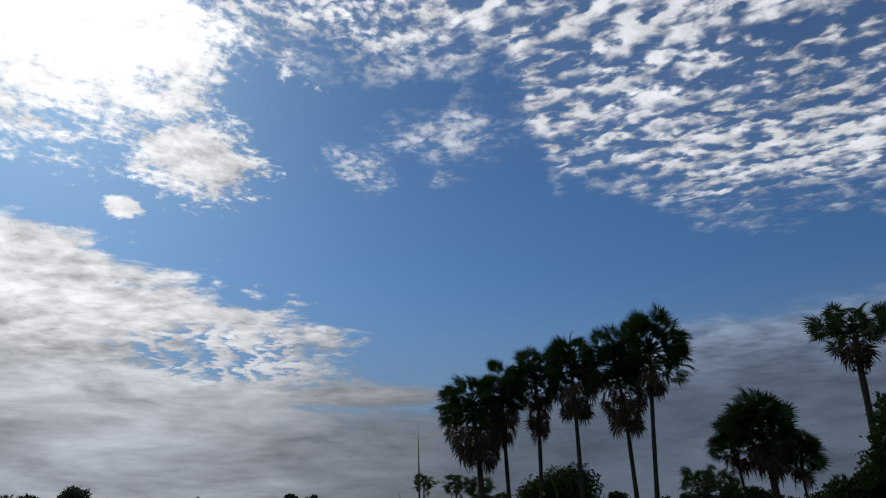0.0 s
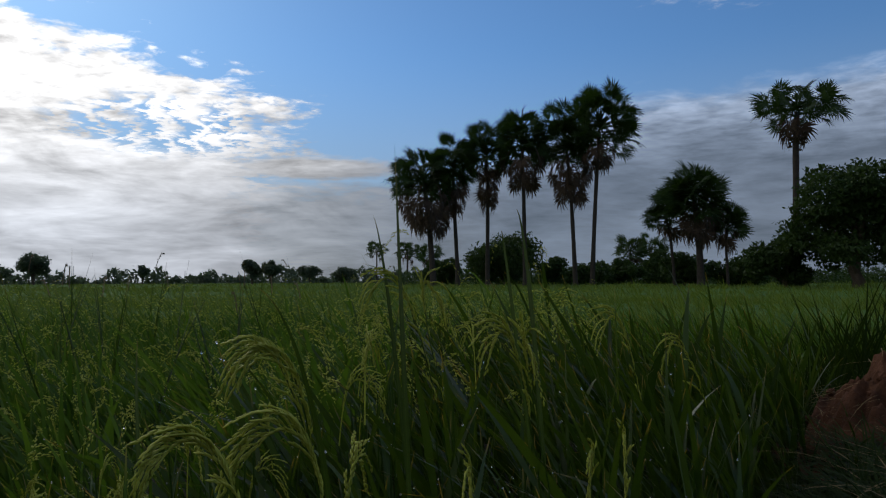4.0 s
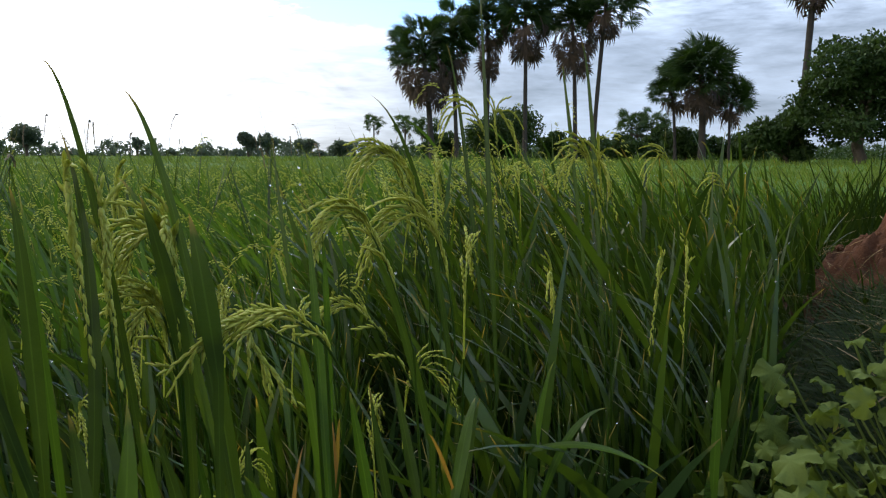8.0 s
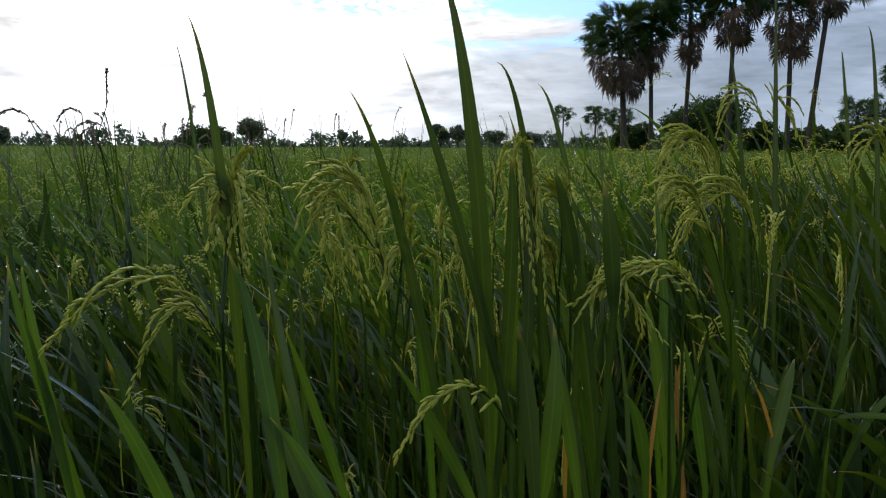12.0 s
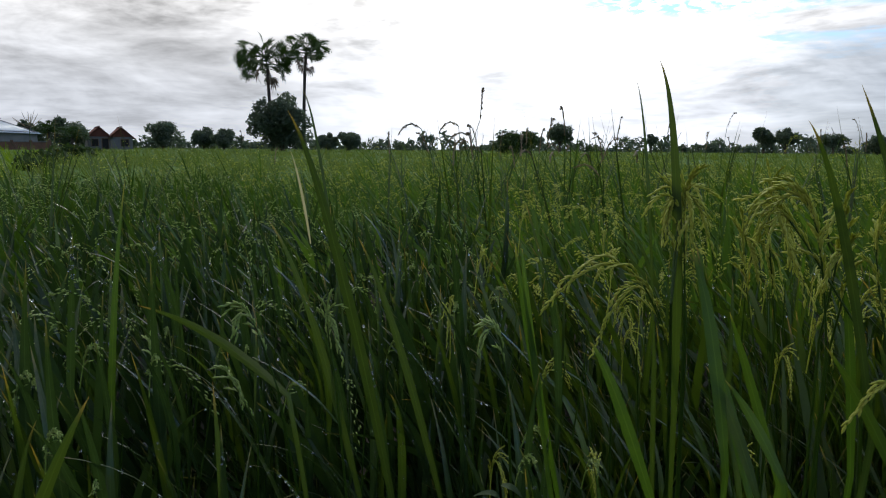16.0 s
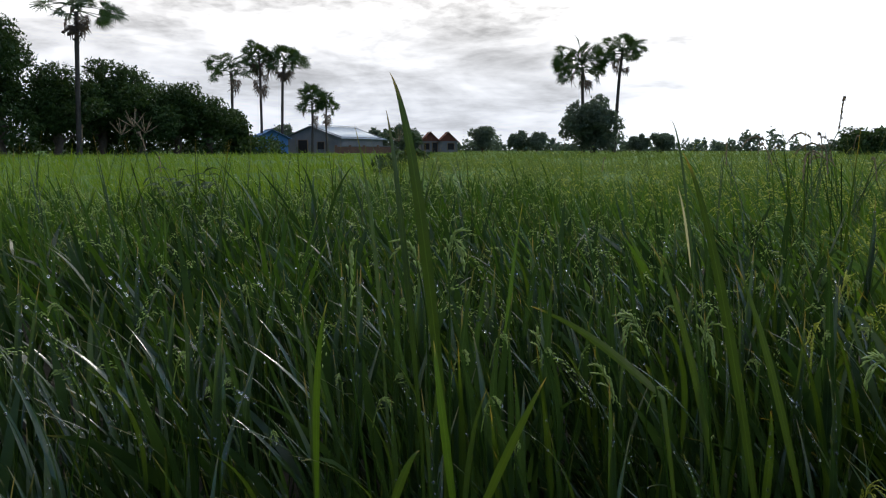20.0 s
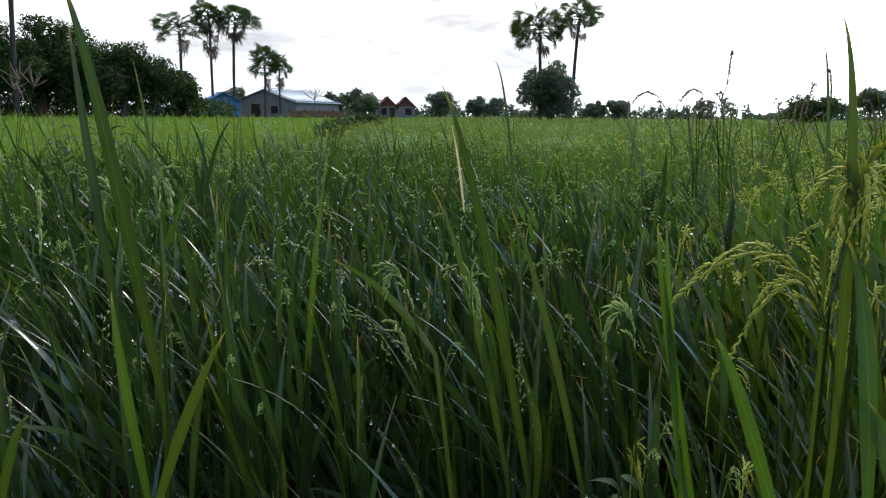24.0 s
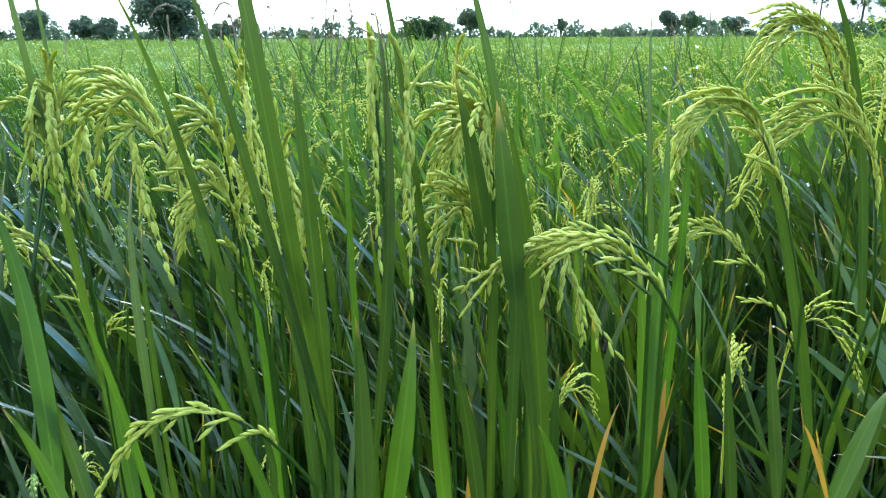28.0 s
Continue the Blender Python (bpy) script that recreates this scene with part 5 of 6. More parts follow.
p = rice_plant(-0.006, 0.514)
blade(p, (-0.033, 0.544, 0.814), (-0.032, 0.567, 0.974), (-0.053, 0.587, 1.080), 0.0120, 0, 20.0)
blade(p, (-0.053, 0.560, 0.754), (-0.072, 0.581, 0.943), (-0.091, 0.606, 1.042), 0.0100, 1, 30.0)
panicle(p, (-0.029, 0.564, 0.863), (-0.044, 0.573, 1.043), (-0.025, 0.546, 0.938), 8, 0.024, 8)
panicle(p, (-0.019, 0.570, 0.863), (-0.030, 0.586, 1.026), (-0.015, 0.562, 0.918), 9, 0.027, 9)
blade(p, (-0.014, 0.522, 0.756), (-0.006, 0.536, 0.850), (-0.009, 0.554, 0.904), 0.0170, 1, 0.0)

p = rice_plant(-0.053, 0.443)
panicle(p, (-0.033, 0.489, 0.826), (-0.068, 0.448, 0.884), (-0.108, 0.418, 0.843), 6, 0.021, 12)
blade(p, (-0.061, 0.496, 0.756), (-0.102, 0.501, 0.833), (-0.136, 0.501, 0.884), 0.0120, 1, 20.0)
blade(p, (-0.207, 0.524, 0.722), (-0.251, 0.554, 0.874), (-0.283, 0.591, 0.958), 0.0090, 0, 0.0)

p = rice_plant(-0.161, 0.497)
panicle(p, (-0.147, 0.553, 0.877), (-0.135, 0.543, 0.998), (-0.147, 0.518, 0.982), 9, 0.034, 16)
panicle(p, (-0.138, 0.552, 0.863), (-0.127, 0.535, 0.966), (-0.146, 0.514, 0.936), 8, 0.034, 17)
blade(p, (-0.108, 0.539, 0.748), (-0.121, 0.545, 0.885), (-0.133, 0.547, 0.940), 0.0110, 1, 30.0)

p = rice_plant(0.039, 0.643)
blade(p, (0.038, 0.657, 0.720), (0.011, 0.676, 0.913), (-0.020, 0.686, 1.023), 0.0190, 0, 25.0)
blade(p, (0.017, 0.674, 0.800), (-0.020, 0.679, 0.970), (-0.055, 0.686, 1.043), 0.0110, 0, -20.0)
panicle(p, (0.004, 0.682, 0.840), (-0.030, 0.682, 0.994), (-0.049, 0.646, 0.921), 10, 0.038, 22)
panicle(p, (0.011, 0.678, 0.820), (-0.028, 0.652, 0.941), (-0.003, 0.653, 0.906), 7, 0.034, 23)

p = rice_plant(0.127, 0.617)
panicle(p, (0.109, 0.649, 0.924), (0.057, 0.612, 0.948), (0.013, 0.579, 0.906), 8, 0.018, 25)
panicle(p, (0.099, 0.659, 0.901), (0.054, 0.634, 0.930), (0.089, 0.621, 0.877), 8, 0.034, 26)
blade(p, (0.111, 0.652, 0.728), (0.098, 0.696, 0.905), (0.087, 0.730, 1.016), 0.0110, 1, 0.0)
blade(p, (0.080, 0.830, 0.739), (0.048, 0.869, 0.965), (0.033, 0.904, 1.083), 0.0060, 0, 0.0)
blade(p, (0.121, 0.653, 0.717), (0.113, 0.668, 0.804), (0.111, 0.679, 0.836), 0.0060, 2, 0.0)

p = rice_plant(0.219, 0.745)
panicle(p, (0.185, 0.789, 0.863), (0.134, 0.780, 0.999), (0.093, 0.739, 0.966), 14, 0.050, 31)
panicle(p, (0.204, 0.816, 0.779), (0.134, 0.777, 0.908), (0.099, 0.753, 0.894), 6, 0.036, 33)
blade(p, (0.203, 0.786, 0.764), (0.164, 0.797, 0.919), (0.134, 0.800, 0.972), 0.0170, 0, 35.0)

p = rice_plant(-0.244, 0.430)
blade(p, (-0.202, 0.444, 0.759), (-0.230, 0.465, 0.894), (-0.255, 0.468, 0.971), 0.0150, 1, -10.0)
blade(p, (-0.162, 0.485, 0.744), (-0.200, 0.490, 0.851), (-0.219, 0.488, 0.907), 0.0100, 1, 20.0)
panicle(p, (-0.280, 0.501, 0.904), (-0.289, 0.541, 1.013), (-0.297, 0.516, 0.970), 9, 0.036, 41)
panicle(p, (-0.280, 0.501, 0.904), (-0.284, 0.544, 1.012), (-0.250, 0.537, 0.959), 8, 0.032, 42)

p = rice_plant(0.093, 0.586)
blade(p, (0.081, 0.606, 0.746), (0.086, 0.619, 0.807), (0.092, 0.633, 0.837), 0.0040, 2, 0.0)
blade(p, (0.076, 0.585, 0.761), (0.067, 0.585, 0.810), (0.055, 0.588, 0.835), 0.0130, 1, 10.0)
blade(p, (0.107, 0.676, 0.733), (0.092, 0.695, 0.845), (0.080, 0.709, 0.902), 0.0130, 1, 0.0)
blade(p, (0.006, 0.591, 0.718), (0.005, 0.598, 0.772), (0.004, 0.603, 0.790), 0.0050, 2, 0.0)
blade(p, (0.053, 0.628, 0.718), (0.047, 0.642, 0.799), (0.044, 0.656, 0.843), 0.0120, 0, 20.0)

p = rice_plant(0.156, 0.665)
blade(p, (0.149, 0.687, 0.702), (0.133, 0.701, 0.800), (0.123, 0.715, 0.853), 0.0120, 1, 0.0)
blade(p, (0.166, 0.715, 0.688), (0.150, 0.738, 0.776), (0.140, 0.757, 0.844), 0.0120, 0, 20.0)
blade(p, (0.220, 0.718, 0.746), (0.204, 0.713, 0.792), (0.195, 0.714, 0.807), 0.0040, 2, 0.0)
blade(p, (0.216, 0.709, 0.728), (0.232, 0.732, 0.799), (0.243, 0.748, 0.828), 0.0140, 1, 10.0)
blade(p, (0.200, 0.780, 0.651), (0.177, 0.809, 0.765), (0.165, 0.827, 0.835), 0.0120, 0, 0.0)

p = rice_plant(-0.004, 0.483)
blade(p, (-0.018, 0.510, 0.763), (-0.028, 0.526, 0.856), (-0.038, 0.538, 0.905), 0.0160, 0, 10.0)
blade(p, (0.018, 0.548, 0.748), (0.003, 0.558, 0.832), (-0.008, 0.571, 0.884), 0.0120, 1, 0.0)
blade(p, (-0.057, 0.517, 0.741), (-0.080, 0.538, 0.835), (-0.099, 0.547, 0.889), 0.0120, 0, 15.0)

p = rice_plant(0.040, 0.551)
blade(p, (0.026, 0.580, 0.725), (0.007, 0.591, 0.816), (-0.009, 0.599, 0.864), 0.0120, 0, 0.0)
blade(p, (0.036, 0.604, 0.710), (0.020, 0.617, 0.804), (0.005, 0.630, 0.862), 0.0110, 1, 20.0)

p = rice_plant(-0.157, 0.426)
blade(p, (-0.175, 0.453, 0.742), (-0.207, 0.461, 0.816), (-0.232, 0.463, 0.856), 0.0120, 0, 0.0)
blade(p, (-0.150, 0.429, 0.772), (-0.180, 0.431, 0.823), (-0.206, 0.429, 0.857), 0.0110, 1, 0.0)
blade(p, (-0.186, 0.486, 0.719), (-0.213, 0.501, 0.800), (-0.232, 0.509, 0.852), 0.0120, 1, 0.0)

p = rice_plant(-0.269, 0.509)
blade(p, (-0.281, 0.539, 0.756), (-0.291, 0.529, 1.030), (-0.317, 0.534, 1.159), 0.0120, 0, 25.0)
blade(p, (-0.314, 0.563, 0.815), (-0.339, 0.574, 1.048), (-0.361, 0.585, 1.145), 0.0040, 0, 0.0)
panicle(p, (-0.273, 0.537, 0.860), (-0.283, 0.538, 1.017), (-0.264, 0.521, 0.950), 10, 0.040, 70)
panicle(p, (-0.275, 0.536, 0.860), (-0.290, 0.535, 1.005), (-0.295, 0.523, 0.968), 8, 0.035, 71)

p = rice_plant(-0.165, 0.510)
blade(p, (-0.093, 0.519, 0.799), (-0.133, 0.512, 0.997), (-0.166, 0.500, 1.092), 0.0100, 0, 20.0)
panicle(p, (-0.137, 0.523, 0.873), (-0.163, 0.519, 1.014), (-0.202, 0.507, 0.986), 10, 0.045, 74)
panicle(p, (-0.241, 0.660, 0.822), (-0.233, 0.661, 0.953), (-0.208, 0.657, 0.898), 8, 0.042, 75)
blade(p, (-0.226, 0.544, 0.720), (-0.228, 0.545, 0.860), (-0.233, 0.555, 0.930), 0.0060, 0, 0.0)

p = rice_plant(-0.040, 0.477)
blade(p, (-0.039, 0.513, 0.826), (-0.088, 0.511, 1.007), (-0.128, 0.512, 1.123), 0.0100, 0, 15.0)

p = rice_plant(0.003, 0.579)
blade(p, (-0.008, 0.593, 0.773), (-0.035, 0.587, 1.031), (-0.064, 0.595, 1.122), 0.0100, 0, 30.0)
blade(p, (0.038, 0.640, 0.755), (0.002, 0.641, 1.009), (-0.031, 0.640, 1.108), 0.0080, 0, -20.0)
panicle(p, (0.006, 0.634, 0.891), (-0.001, 0.631, 1.009), (0.009, 0.610, 0.929), 8, 0.036, 82)

p = rice_plant(0.162, 0.776)
blade(p, (0.247, 0.940, 0.716), (0.203, 0.956, 1.007), (0.143, 0.965, 1.133), 0.0100, 0, 20.0)
panicle(p, (0.228, 0.957, 0.853), (0.170, 0.946, 1.048), (0.131, 0.926, 1.029), 9, 0.052, 87)

p = rice_plant(0.402, 1.195)
panicle(p, (0.396, 1.267, 0.794), (0.317, 1.273, 1.120), (0.245, 1.241, 1.066), 10, 0.062, 89)
panicle(p, (0.416, 1.271, 0.794), (0.349, 1.289, 1.119), (0.407, 1.276, 1.033), 9, 0.052, 90)
blade(p, (0.343, 1.249, 0.607), (0.298, 1.291, 1.062), (0.267, 1.314, 1.251), 0.0090, 0, 10.0)
blade(p, (0.575, 1.370, 0.579), (0.525, 1.441, 1.097), (0.510, 1.459, 1.231), 0.0080, 0, 0.0)

p = rice_plant(-0.280, 0.517)
panicle(p, (-0.285, 0.555, 0.779), (-0.329, 0.510, 0.932), (-0.398, 0.442, 0.893), 6, 0.050, 94)
panicle(p, (-0.285, 0.555, 0.779), (-0.318, 0.524, 0.911), (-0.356, 0.479, 0.841), 4, 0.040, 95)
blade(p, (-0.400, 0.473, 0.677), (-0.436, 0.476, 0.881), (-0.448, 0.481, 0.949), 0.0090, 1, 0.0)
blade(p, (-0.260, 0.438, 0.690), (-0.305, 0.423, 0.820), (-0.333, 0.417, 0.873), 0.0140, 1, 0.0)

p = rice_plant(-0.195, 0.618)
panicle(p, (-0.213, 0.653, 0.774), (-0.245, 0.653, 0.955), (-0.218, 0.648, 0.899), 8, 0.044, 99)

p = rice_plant(-0.706, -0.026)
blade(p, (-0.748, 0.011, 0.733), (-0.749, -0.027, 1.058), (-0.770, -0.052, 1.199), 0.0160, 0, 15.0)
blade(p, (-0.750, -0.022, 0.741), (-0.766, -0.040, 1.022), (-0.796, -0.046, 1.159), 0.0110, 0, -15.0)
panicle(p, (-0.760, -0.010, 0.908), (-0.771, -0.024, 0.987), (-0.766, -0.034, 0.934), 8, 0.025, 103, True)
panicle(p, (-0.755, 0.020, 0.909), (-0.760, 0.025, 0.994), (-0.742, 0.032, 0.968), 8, 0.025, 104, True)
panicle(p, (-0.811, -0.096, 0.868), (-0.815, -0.088, 0.984), (-0.804, -0.092, 0.926), 7, 0.015, 105, True)
blade(p, (-1.097, 0.079, 0.681), (-1.151, 0.080, 0.973), (-1.196, 0.067, 1.156), 0.0080, 0, 0.0)

p = rice_plant(-0.760, -0.155)
blade(p, (-0.766, -0.154, 0.681), (-0.767, -0.150, 0.844), (-0.772, -0.134, 0.935), 0.0100, 1, 0.0)
blade(p, (-0.786, -0.150, 0.669), (-0.809, -0.144, 0.819), (-0.833, -0.148, 0.926), 0.0080, 0, 0.0)

p = rice_plant(-0.613, 0.032)
blade(p, (-0.634, -0.022, 0.676), (-0.603, 0.014, 0.797), (-0.590, 0.047, 0.869), 0.0120, 0, 0.0)
blade(p, (-0.658, -0.022, 0.664), (-0.672, -0.036, 0.817), (-0.688, -0.038, 0.896), 0.0110, 1, 10.0)
blade(p, (-0.589, -0.143, 0.747), (-0.576, -0.128, 0.808), (-0.570, -0.115, 0.830), 0.0090, 0, 30.0)

p = rice_plant(-0.594, 0.382)
blade(p, (-0.590, 0.421, 0.590), (-0.643, 0.372, 0.944), (-0.686, 0.341, 1.106), 0.0150, 0, 20.0)
blade(p, (-0.706, 0.391, 0.942), (-0.720, 0.389, 1.013), (-0.733, 0.385, 1.060), 0.0040, 3, 0.0)
blade(p, (-0.905, 0.656, 0.719), (-0.966, 0.658, 1.053), (-0.997, 0.646, 1.167), 0.0060, 0, 0.0)
panicle(p, (-0.689, 0.316, 0.776), (-0.714, 0.297, 0.866), (-0.715, 0.280, 0.844), 7, 0.028, 118, True)
panicle(p, (-0.644, 0.371, 0.766), (-0.656, 0.369, 0.861), (-0.635, 0.373, 0.806), 8, 0.031, 119, True)
blade(p, (-0.672, 0.452, 0.543), (-0.729, 0.415, 0.827), (-0.780, 0.385, 0.968), 0.0120, 0, 0.0)
blade(p, (-1.030, 0.271, 0.447), (-1.060, 0.313, 0.785), (-1.072, 0.353, 1.014), 0.0120, 1, 0.0)
blade(p, (-0.705, 0.346, 0.753), (-0.878, 0.352, 0.802), (-0.999, 0.320, 0.832), 0.0160, 0, 30.0)

p = rice_plant(-0.830, 0.351)
panicle(p, (-0.834, 0.399, 0.659), (-0.861, 0.374, 0.740), (-0.833, 0.387, 0.688), 7, 0.031, 124, True)
panicle(p, (-0.932, 0.321, 0.671), (-0.983, 0.326, 0.774), (-0.965, 0.331, 0.738), 6, 0.025, 125, True)
blade(p, (-0.735, 0.030, 0.604), (-0.745, 0.046, 0.724), (-0.741, 0.068, 0.804), 0.0090, 0, 0.0)

p = rice_plant(-0.408, 0.439)
blade(p, (-0.399, 0.496, 0.649), (-0.433, 0.471, 0.859), (-0.452, 0.470, 0.958), 0.0110, 1, 0.0)
blade(p, (-0.567, 0.495, 0.575), (-0.624, 0.464, 0.816), (-0.669, 0.439, 0.950), 0.0120, 0, 0.0)
panicle(p, (-0.439, 0.439, 0.787), (-0.451, 0.432, 0.861), (-0.458, 0.409, 0.843), 7, 0.025, 130, True)

p = rice_plant(0.202, 0.911)
panicle(p, (0.213, 0.958, 0.888), (0.178, 0.943, 1.049), (0.120, 0.933, 1.017), 10, 0.055, 133)
blade(p, (0.325, 1.094, 0.701), (0.310, 1.128, 1.082), (0.301, 1.165, 1.340), 0.0095, 0, 15.0)
blade(p, (0.104, 0.723, 0.733), (0.103, 0.738, 0.914), (0.098, 0.750, 0.996), 0.0080, 1, 0.0)
blade(p, (0.112, 0.672, 0.735), (0.114, 0.682, 0.808), (0.117, 0.685, 0.837), 0.0050, 2, 0.0)

p = rice_plant(0.485, 1.072)
panicle(p, (0.506, 1.138, 0.846), (0.465, 1.130, 1.053), (0.428, 1.118, 1.015), 10, 0.060, 139)
panicle(p, (0.519, 1.137, 0.846), (0.485, 1.138, 1.049), (0.507, 1.115, 0.973), 9, 0.050, 140)
blade(p, (0.562, 1.294, 0.621), (0.544, 1.364, 1.109), (0.524, 1.388, 1.270), 0.0090, 0, 0.0)
panicle(p, (0.414, 1.076, 0.775), (0.398, 1.074, 0.895), (0.402, 1.049, 0.791), 7, 0.040, 143)

p = rice_plant(0.591, 1.062)
panicle(p, (0.546, 1.067, 0.651), (0.563, 1.071, 0.910), (0.542, 1.050, 0.780), 7, 0.026, 145)
panicle(p, (0.619, 1.099, 0.635), (0.627, 1.127, 0.918), (0.616, 1.099, 0.781), 7, 0.024, 146)
panicle(p, (0.833, 1.535, 0.708), (0.784, 1.566, 1.038), (0.724, 1.553, 0.983), 10, 0.060, 147)

p = rice_plant(0.993, 1.538)
panicle(p, (1.026, 1.624, 0.738), (0.936, 1.617, 0.992), (0.892, 1.602, 0.929), 9, 0.060, 149)
blade(p, (0.971, 1.614, 0.631), (0.948, 1.664, 0.977), (0.909, 1.684, 1.096), 0.0130, 0, 0.0)

p = rice_plant(0.534, 0.816)
blade(p, (0.523, 0.808, 0.598), (0.528, 0.820, 0.756), (0.531, 0.827, 0.811), 0.0120, 1, 0.0)
blade(p, (0.765, 1.124, 0.619), (0.773, 1.138, 0.729), (0.781, 1.147, 0.793), 0.0090, 1, 0.0)

p = rice_plant(0.328, 0.807)
blade(p, (0.326, 0.816, 0.672), (0.358, 0.815, 0.757), (0.399, 0.815, 0.787), 0.0100, 1, 0.0)
blade(p, (0.309, 0.817, 0.738), (0.386, 0.801, 0.748), (0.463, 0.798, 0.708), 0.0080, 1, 0.0)
blade(p, (0.320, 0.859, 0.613), (0.338, 0.877, 0.752), (0.356, 0.884, 0.819), 0.0100, 1, 0.0)
blade(p, (0.234, 0.792, 0.657), (0.247, 0.805, 0.759), (0.257, 0.810, 0.804), 0.0090, 0, 0.0)

p = rice_plant(-0.094, 0.510)
blade(p, (-0.046, 0.520, 0.852), (-0.041, 0.507, 0.985), (-0.044, 0.506, 1.044), 0.0120, 0, 10.0)

p = rice_plant(-0.217, 0.627)
panicle(p, (-0.205, 0.659, 0.862), (-0.218, 0.651, 1.018), (-0.172, 0.624, 0.902), 12, 0.045, 163)

p = rice_plant(-0.041, 0.681)
panicle(p, (-0.078, 0.724, 0.831), (-0.075, 0.731, 1.021), (-0.055, 0.704, 0.905), 11, 0.035, 165)

p = rice_plant(0.094, 0.762)
panicle(p, (0.235, 0.854, 0.846), (0.198, 0.856, 0.993), (0.125, 0.836, 0.923), 15, 0.062, 167)

p = rice_plant(-0.002, 0.650)
panicle(p, (-0.006, 0.656, 0.920), (-0.010, 0.642, 1.001), (-0.038, 0.633, 0.974), 10, 0.045, 170)
panicle(p, (-0.006, 0.653, 0.878), (-0.016, 0.639, 0.949), (-0.035, 0.628, 0.911), 10, 0.042, 171)
panicle(p, (0.128, 0.622, 0.886), (0.082, 0.600, 0.947), (0.009, 0.584, 0.916), 8, 0.030, 172)
blade(p, (0.013, 0.613, 0.896), (-0.000, 0.610, 0.983), (-0.015, 0.614, 1.034), 0.0160, 0, 10.0)
blade(p, (0.042, 0.581, 0.909), (0.036, 0.576, 0.977), (0.028, 0.580, 1.023), 0.0160, 0, -10.0)


# ---- rice: the close stand, plants of eight builds ----
WET = []                                # places on near leaves where small drops hang
BEADS = []                              # places of larger drops in rows along leaves
LEAF_ROWS = {}                          # the rows of drops of each build of plant


def stand_plant(seed, wet=False):
    """A whole plant 1 m high to the head, at the origin."""
    r = np.random.default_rng(seed)
    p = new("rice_plant")
    tagged(p, "leafy rice plant in the close stand, some heads drooping", "rice plant", "rice plants in the stand")
    for k in range(2):
        a = r.uniform(0, 6.28)
        lean = np.array((math.cos(a), math.sin(a), 0)) * r.uniform(0.03, 0.09) + np.array((-0.05, 0.02, 0))
        top = lean + (0, 0, r.uniform(0.72, 0.86))
        pts = bezier((lean[0] * 0.1, lean[1] * 0.1, -0.02), lean * 0.4 + (0, 0, 0.4), top, 6)
        v, q, al = tube(pts, np.linspace(0.0030, 0.0015, 6), 5)
        part("culm", np_mesh("culm", v, q, RICE_LIGHT, al * 0.5), p)
        for j in range(4):
            f = r.uniform(0.30, 0.95)
            b = pts[min(5, int(f * 5))]
            ang = r.uniform(0, 6.28)
            out = np.array((math.cos(ang), math.sin(ang), 0.0)) * (0.75 if wet else 1.0) + (np.array((-0.35, -0.50, 0)) if wet else np.array((-0.45, -0.15, 0)))
            ln = r.uniform(0.30, 0.48)
            width = r.uniform(0.0125, 0.0185) * (1.08 if wet else 1.0)
            mat = (RICE_WET if r.random() < 0.82 else RICE) if wet else (RICE if r.random() < 0.78 else RICE_LIGHT)
            if j == 3 and k == 1 and not wet:
                b, ln, width, mat = pts[1], 0.26, 0.0055, RICE_YELLOW
            rise = r.uniform(0.78, 0.97) if wet else r.uniform(0.76, 0.98)
            mid = b + unit(out * (1 - rise) * 1.4 + np.array((0, 0, rise))) * ln * 0.52
            tip = mid + unit(out * (1.25 - rise) + np.array((0, 0, rise - r.uniform(0.0, 0.55)))) * ln * 0.52
            side = np.repeat(np.cross(unit(tip - b), unit(out * (1, 1, 0) + (0.0, 0.0, 0.4)))[None], 10, 0)
            v, q, al = curve_strip(bezier(b, mid, tip, 10), width, unit(side))
            part("leaf", np_mesh("leaf", v, q, mat, al, rib=np.tile((0.0, 1.0, 0.0), 10)), p)
            if wet and r.random() < 0.7:
                rows = v.reshape(10, 3, 3)
                f = np.sort(r.uniform(2.0, 8.6, int(r.integers(6, 26))))
                a = f.astype(int)
                edge = np.where(r.random(len(f)) < 0.5, 0.35, 0.65)[:, None]
                left, right = rows[a, 0] + (rows[a + 1, 0] - rows[a, 0]) * (f - a)[:, None], rows[a, 2] + (rows[a + 1, 2] - rows[a, 2]) * (f - a)[:, None]
                LEAF_ROWS.setdefault(seed, []).append(left * (1 - edge) + right * edge)
        if seed % 4 != 3 and (k == 0 or wet) and r.random() < (0.50 if wet else 0.9):
            ang = r.uniform(0, 6.28)
            out = np.array((math.cos(ang), math.sin(ang), 0.0))
            apex = top + out * 0.03 + (0, 0, 0.07 if wet else 0.13)
            line = bezier(top, apex, apex + out * r.uniform(0.02, 0.05) - (0, 0, r.uniform(-0.02, 0.03)), 14) if wet else \
                bezier(top, apex, apex + out * r.uniform(0.03, 0.08) - (0, 0, r.uniform(0.01, 0.09)), 14)
            pieces = [halved(tube(line, np.linspace(0.0015, 0.0006, 14), 4))]
            for pts in head_branches(line, 9, 0.022 if wet else 0.05, r) + [line[4:]]:
                pieces.append(spray(pts, r, 0.0098, 0.0046, 0.0036, True))
            v, q, al = joined(pieces)
            part("panicle", np_mesh("panicle", v, q, GRAIN_GREEN if wet else GRAIN, al), p, "compact pale green young head" if wet else "drooping head of yellow-green grains")
    return p


